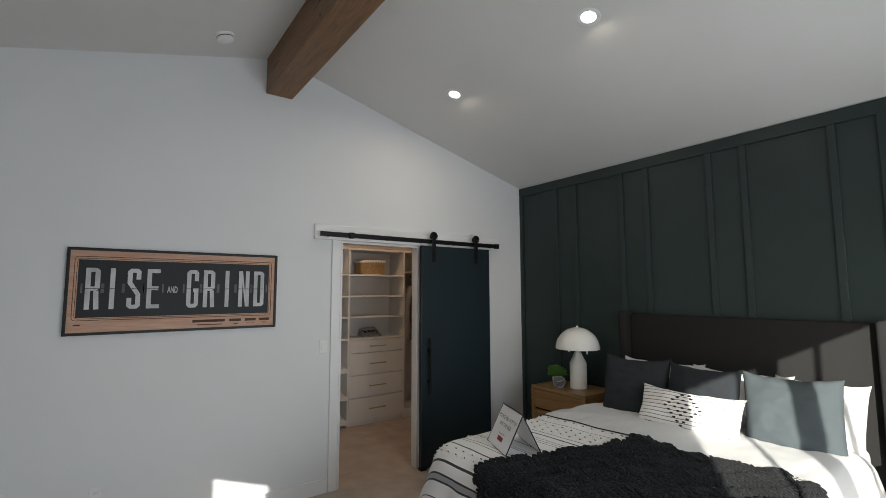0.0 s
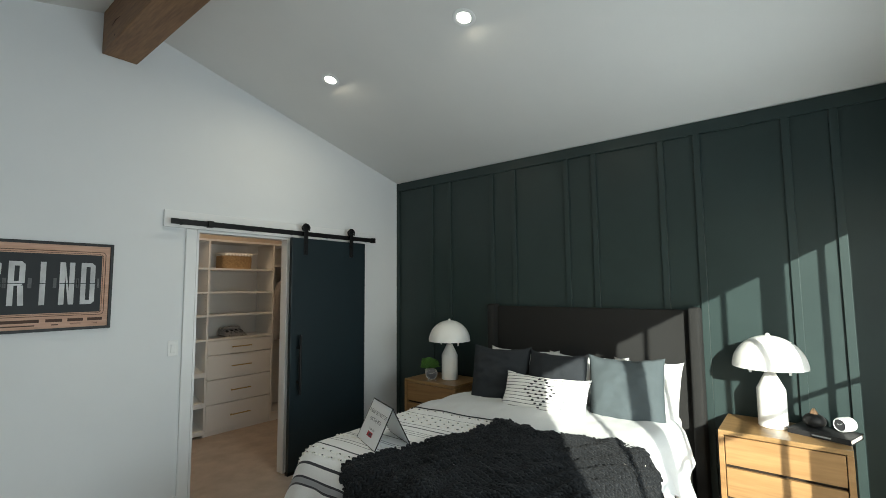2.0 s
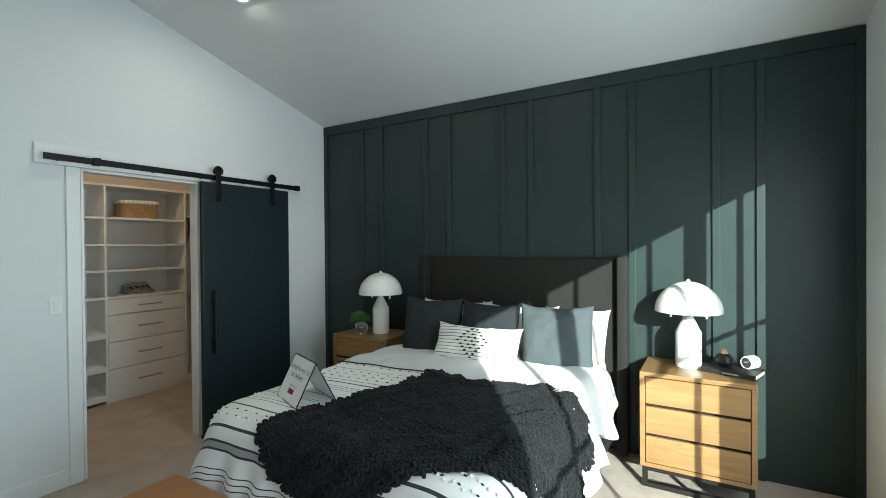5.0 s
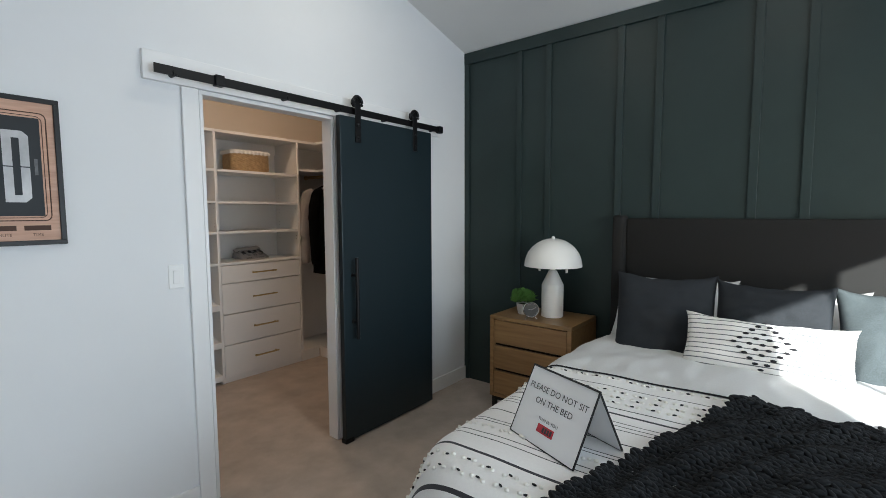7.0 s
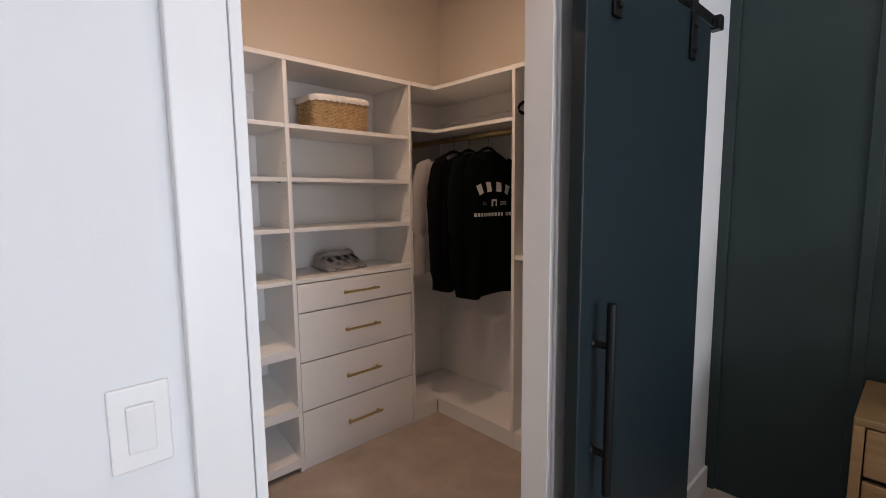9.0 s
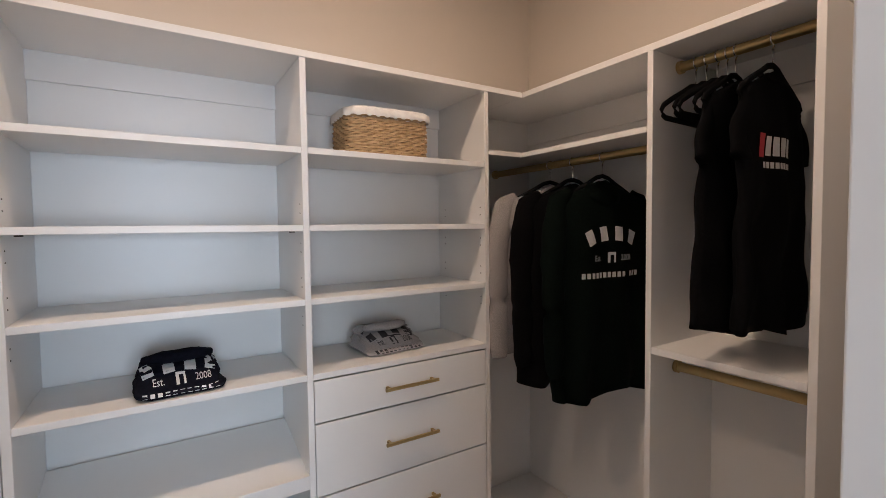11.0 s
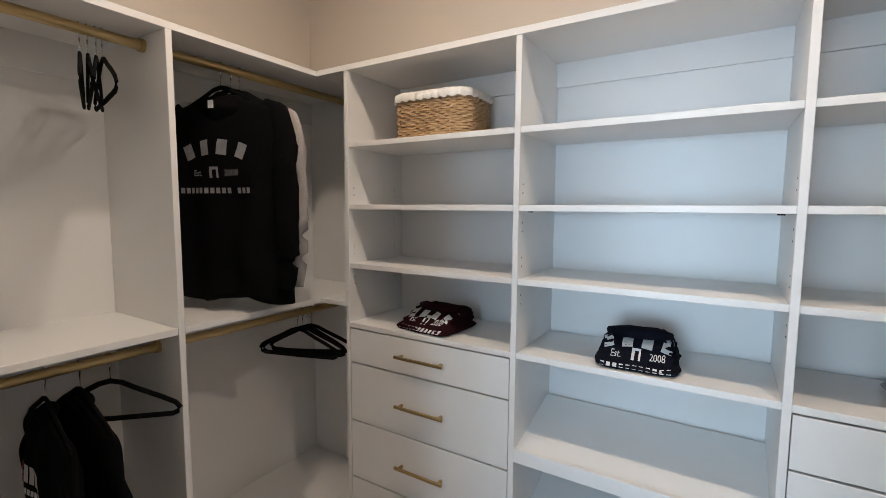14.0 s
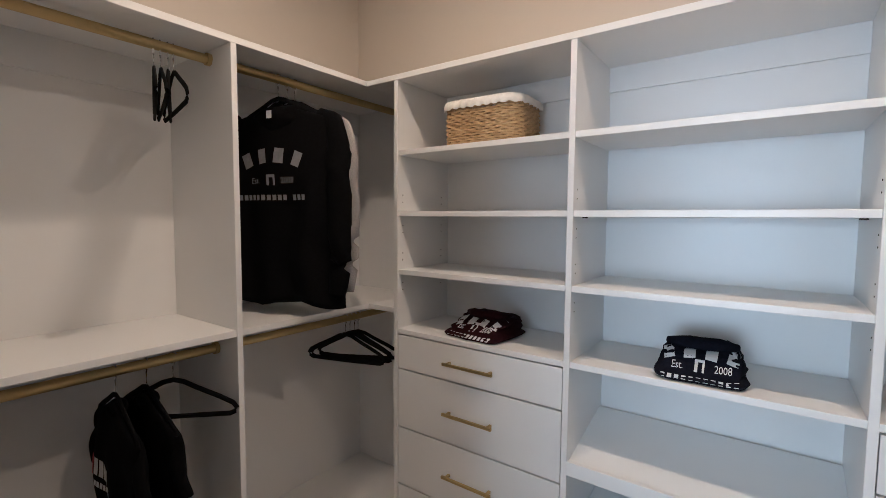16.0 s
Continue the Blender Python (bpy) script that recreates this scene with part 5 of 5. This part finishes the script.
# ---- bedside cabinets ----
def nightstand(at, label):
    n = thing("nightstand", at, label, "nightstand", "nightstands")
    w, d, h = 0.315, 0.45, 0.742
    top_ = part("top", boxbm(0, -w, h - 0.028, d, w, h, bevel=0.003), WALNUT_TOP, n)
    for s in (-1, 1):
        y0, y1 = sorted((s * w, s * (w - 0.030)))
        part("side", boxbm(0, y0, 0.135, d, y1, h - 0.028, bevel=0.002), WALNUT, n)
    part("bottom", boxbm(0, -w + 0.03, 0.135, d, w - 0.03, 0.160, bevel=0.002), WALNUT, n)
    part("back", boxbm(d - 0.012, -w + 0.03, 0.160, d - 0.002, w - 0.03, h - 0.028), WALNUT, n)
    # dark sheet: the shade between the drawers is put into its colour
    part("recess_shade", boxbm(0.035, -w + 0.03, 0.160, 0.045, w - 0.03, h - 0.028), DARK_GAP, n, "near-black sheet standing in for the shade behind the drawers")
    for z0, z1 in ((0.540, 0.708), (0.350, 0.520), (0.163, 0.330)):
        dr = boxbm(0.004, -w + 0.034, z0, 0.030, w - 0.034, z1, bevel=0.003)
        part("drawer_front", dr, WALNUT, n)
    base = part("base", boxbm(0.012, -w + 0.012, 0.105, d - 0.012, w - 0.012, 0.135, bevel=0.002), BLACK_WOOD, n, "black base frame")
    for s in (-1, 1):
        y0, y1 = sorted((s * (w - 0.012), s * (w - 0.042)))
        part("leg", boxbm(0.012, y0, 0, 0.042, y1, 0.105), BLACK_WOOD, base)
        part("leg", boxbm(d - 0.042, y0, 0, d - 0.012, y1, 0.105), BLACK_WOOD, base)
    part("runner", boxbm(0.012, -w + 0.042, 0, 0.042, w - 0.042, 0.030), BLACK_WOOD, base)
    return n


nightstand((3.658, 2.940, 0), "brown wooden nightstand with three drawers on black base, beside closet")
nightstand((3.665, 0.262, 0), "brown wooden nightstand with three drawers, in the sunlight")


def table_lamp(at):
    l = thing("table_lamp", at, "white mushroom table lamp with dome shade on nightstand", "lamp", "table lamps")
    part("base", lathe(bmesh.new(), ((0.074, 0.0), (0.078, 0.003), (0.078, 0.232), (0.075, 0.238), (0.030, 0.332), (0.018, 0.340), (0.012, 0.43)), 56), LAMP_WHITE, l, smooth=35)
    prof = [(0.204 * math.cos(a), 0.368 + 0.200 * math.sin(a)) for a in np.linspace(0, math.pi / 2 - 0.05, 22)]
    inner = [(0.199 * math.cos(a), 0.368 + 0.195 * math.sin(a)) for a in np.linspace(math.pi / 2 - 0.05, 0, 22)]
    bm = bmesh.new()
    rings = []
    for r, z in inner + prof:
        rings.append([bm.verts.new((r * math.cos(2 * math.pi * i / 64), r * math.sin(2 * math.pi * i / 64), z)) for i in range(64)])
    for a, b in zip(rings, rings[1:]):
        for i in range(64):
            bm.faces.new((a[i], a[(i + 1) % 64], b[(i + 1) % 64], b[i]))
    bm.faces.new(rings[-1])
    bm.faces.new(rings[0])
    part("shade", bm, LAMP_WHITE, l, smooth=50)
    part("finial", lathe(bmesh.new(), ((0.012, 0.566), (0.013, 0.572), (0.010, 0.580), (0.004, 0.584)), 20), LAMP_WHITE, l, smooth=60)
    for s in (-1, 1):
        pn = bmesh.new()
        tube(pn, [(0.0, s * 0.105, 0.355), (0.0, s * 0.105, 0.325)], 0.008, 12)
        tube(pn, [(0.0, s * 0.105, 0.49), (0.0, s * 0.105, 0.355)], 0.003, 8)
        part("pull", pn, LAMP_WHITE, l, smooth=60)
    return l


table_lamp((3.90, 2.875, 0.742))
table_lamp((3.945, 0.310, 0.742))

# plant and clock on the cabinet by the closet
pl = thing("potted_plant", (3.845, 3.080, 0.742), "small bushy green plant in a white pot on nightstand", "plant")
part("pot", lathe(bmesh.new(), ((0.036, 0.0), (0.040, 0.003), (0.053, 0.074), (0.054, 0.080), (0.049, 0.080), (0.047, 0.068)), 36), POT, pl, smooth=40)
part("soil", lathe(bmesh.new(), ((0.046, 0.064), (0.044, 0.070)), 24), SOIL, pl)
vs, fs = [], []
for i in range(1500):
    u, v = random.uniform(-0.35, 1), random.uniform(0, 2 * math.pi)
    rr = math.sqrt(1 - u * u)
    rad = random.uniform(0.55, 1.0)
    c = Vector((rr * math.cos(v) * 0.080, rr * math.sin(v) * 0.080, 0.118 + u * 0.062)) 
    c = Vector((0, 0, 0.11)) + (c - Vector((0, 0, 0.11))) * rad * (1 + 0.42 * wob(rr * math.cos(v), rr * math.sin(v), u, 2.6))
    out = (c - Vector((0, 0, 0.07))).normalized() + Vector((random.uniform(-.6, .6), random.uniform(-.6, .6), random.uniform(-.6, .6)))
    out.normalize()
    sd = out.cross(Vector((random.random(), random.random(), random.random()))).normalized()
    ln, wd = random.uniform(0.012, 0.021), random.uniform(0.0045, 0.0075)
    up_ = out.cross(sd) * 0.0015
    o = len(vs)
    vs += [c, c + out * ln * 0.5 + sd * wd + up_, c + out * ln, c + out * ln * 0.5 - sd * wd + up_]
    fs.append((o, o + 1, o + 2))
    fs.append((o, o + 2, o + 3))
me = bpy.data.meshes.new("foliage")
me.from_pydata([tuple(v) for v in vs], [], fs)
me.materials.append(LEAF)
fo = new("foliage", me)
fo.parent = pl
tagged(fo, "dense small bright green leaves", kind="stuff")


def round_clock(at, turn, shell, face, r, label):
    c = thing("alarm_clock", at, label, "clock")
    c.rotation_euler = (0, 0, radians(turn))
    cs = part("case", lathe(bmesh.new(), ((r * 0.9, 0.028), (r, 0.024), (r, -0.010), (r * 0.95, -0.014), (r * 0.90, -0.012)), 40, (0, 0, r + 0.014), "Y"), shell, c, smooth=40)
    part("dial", lathe(bmesh.new(), ((r * 0.90, -0.0120), (r * 0.89, -0.0128)), 40, (0, 0, r + 0.014), "Y"), face, c)
    for a, ln in ((60, 0.62), (-75, 0.45)):
        hb = boxbm(-0.0012, -0.0145, 0, 0.0012, -0.0132, r * ln)
        part("clock_hand", move(hb, Matrix.Translation((0, 0, r + 0.014)) @ Matrix.Rotation(radians(a), 4, "Y")), PRINT, c)
    tk = bmesh.new()
    for k in range(12):
        a = k * math.pi / 6
        box(tk, r * 0.78 * math.sin(a) - 0.0012, -0.0142, r + 0.014 + r * 0.78 * math.cos(a) - 0.0012, r * 0.78 * math.sin(a) + 0.0012, -0.0131, r + 0.014 + r * 0.78 * math.cos(a) + 0.0012)
    part("hour_marks", tk, PRINT, c)
    for s in (-1, 1):
        part("foot", tube(bmesh.new(), [(s * r * 0.45, 0, 0.022), (s * r * 0.72, -0.004, 0.0)], 0.003, 8), shell if shell is not PLASTIC else PLASTIC, c)
    return c


bed_clock = round_clock((3.715, 2.950, 0.742), -52, CHROME, DIAL, 0.055, "small round silver clock with grey dial on two feet")
bed_clock.rotation_euler.x = radians(-2)

# book, vase and clock on the sunny cabinet
bk = thing("book", (3.91, 0.06, 0.742), "black hardback book lying flat on the nightstand", "book")
bk.rotation_euler = (0, 0, radians(-18))
part("cover", boxbm(-0.105, -0.150, 0, 0.105, 0.150, 0.004, bevel=0.001), BOOK, bk)
part("cover", boxbm(-0.105, -0.150, 0.026, 0.105, 0.150, 0.030, bevel=0.001), BOOK, bk)
part("spine", boxbm(-0.107, -0.150, 0, -0.103, 0.150, 0.030, bevel=0.001), BOOK, bk)
part("pages", boxbm(-0.102, -0.146, 0.004, 0.100, 0.146, 0.026), PAGES, bk)
part("title_bar", boxbm(-0.1080, -0.06, 0.011, -0.1068, 0.03, 0.019), GREY_THREAD, bk)
va = thing("bud_vase", (3.955, 0.105, 0.772), "black rounded stoneware vase with pale wooden neck on a book", "vase")
part("body", lathe(bmesh.new(), ((0.030, 0.0), (0.047, 0.011), (0.058, 0.030), (0.056, 0.050), (0.040, 0.070), (0.019, 0.080)), 40), VASE, va, smooth=60)
part("neck", lathe(bmesh.new(), ((0.021, 0.079), (0.018, 0.088), (0.008, 0.106), (0.006, 0.110)), 24), OAK, va, smooth=60)
dc = thing("alarm_clock", (3.945, -0.035, 0.772), "small white drum-shaped clock with dark face on a book", "clock")
dc.rotation_euler = (0, 0, radians(-128))
part("case", lathe(bmesh.new(), ((0.030, 0.046), (0.037, 0.042), (0.041, 0.034), (0.041, -0.034), (0.037, -0.042), (0.033, -0.044), (0.031, -0.040)), 40, (0, 0, 0.041), "Y"), PLASTIC, dc, smooth=50)
part("dial", lathe(bmesh.new(), ((0.0315, -0.0400), (0.0310, -0.0412)), 40, (0, 0, 0.041), "Y"), INK, dc, "dark dial")
for an, ln in ((50, 0.020), (-70, 0.014)):
    part("clock_hand", move(boxbm(-0.0013, -0.0424, 0, 0.0013, -0.0413, ln), Matrix.Translation((0, 0, 0.041)) @ Matrix.Rotation(radians(an), 4, "Y")), PRINT, dc)

# ---- leather bench at the foot of the bed ----
bn = thing("bench", (1.505, 1.58, 0), "cognac leather bench at the foot of the bed", "bench")
part("seat", boxbm(-0.20, -0.77, 0.40, 0.20, 0.77, 0.512, bevel=0.045, seg=5), LEATHER, bn, smooth=60)
part("apron", boxbm(-0.17, -0.70, 0.35, 0.17, 0.70, 0.40, bevel=0.006), WALNUT, bn)
for x in (-0.15, 0.15):
    for y in (-0.66, 0.66):
        part("leg", lathe(bmesh.new(), ((0.014, 0), (0.022, 0.35)), 14, (x, y, 0)), WALNUT, bn, smooth=60)
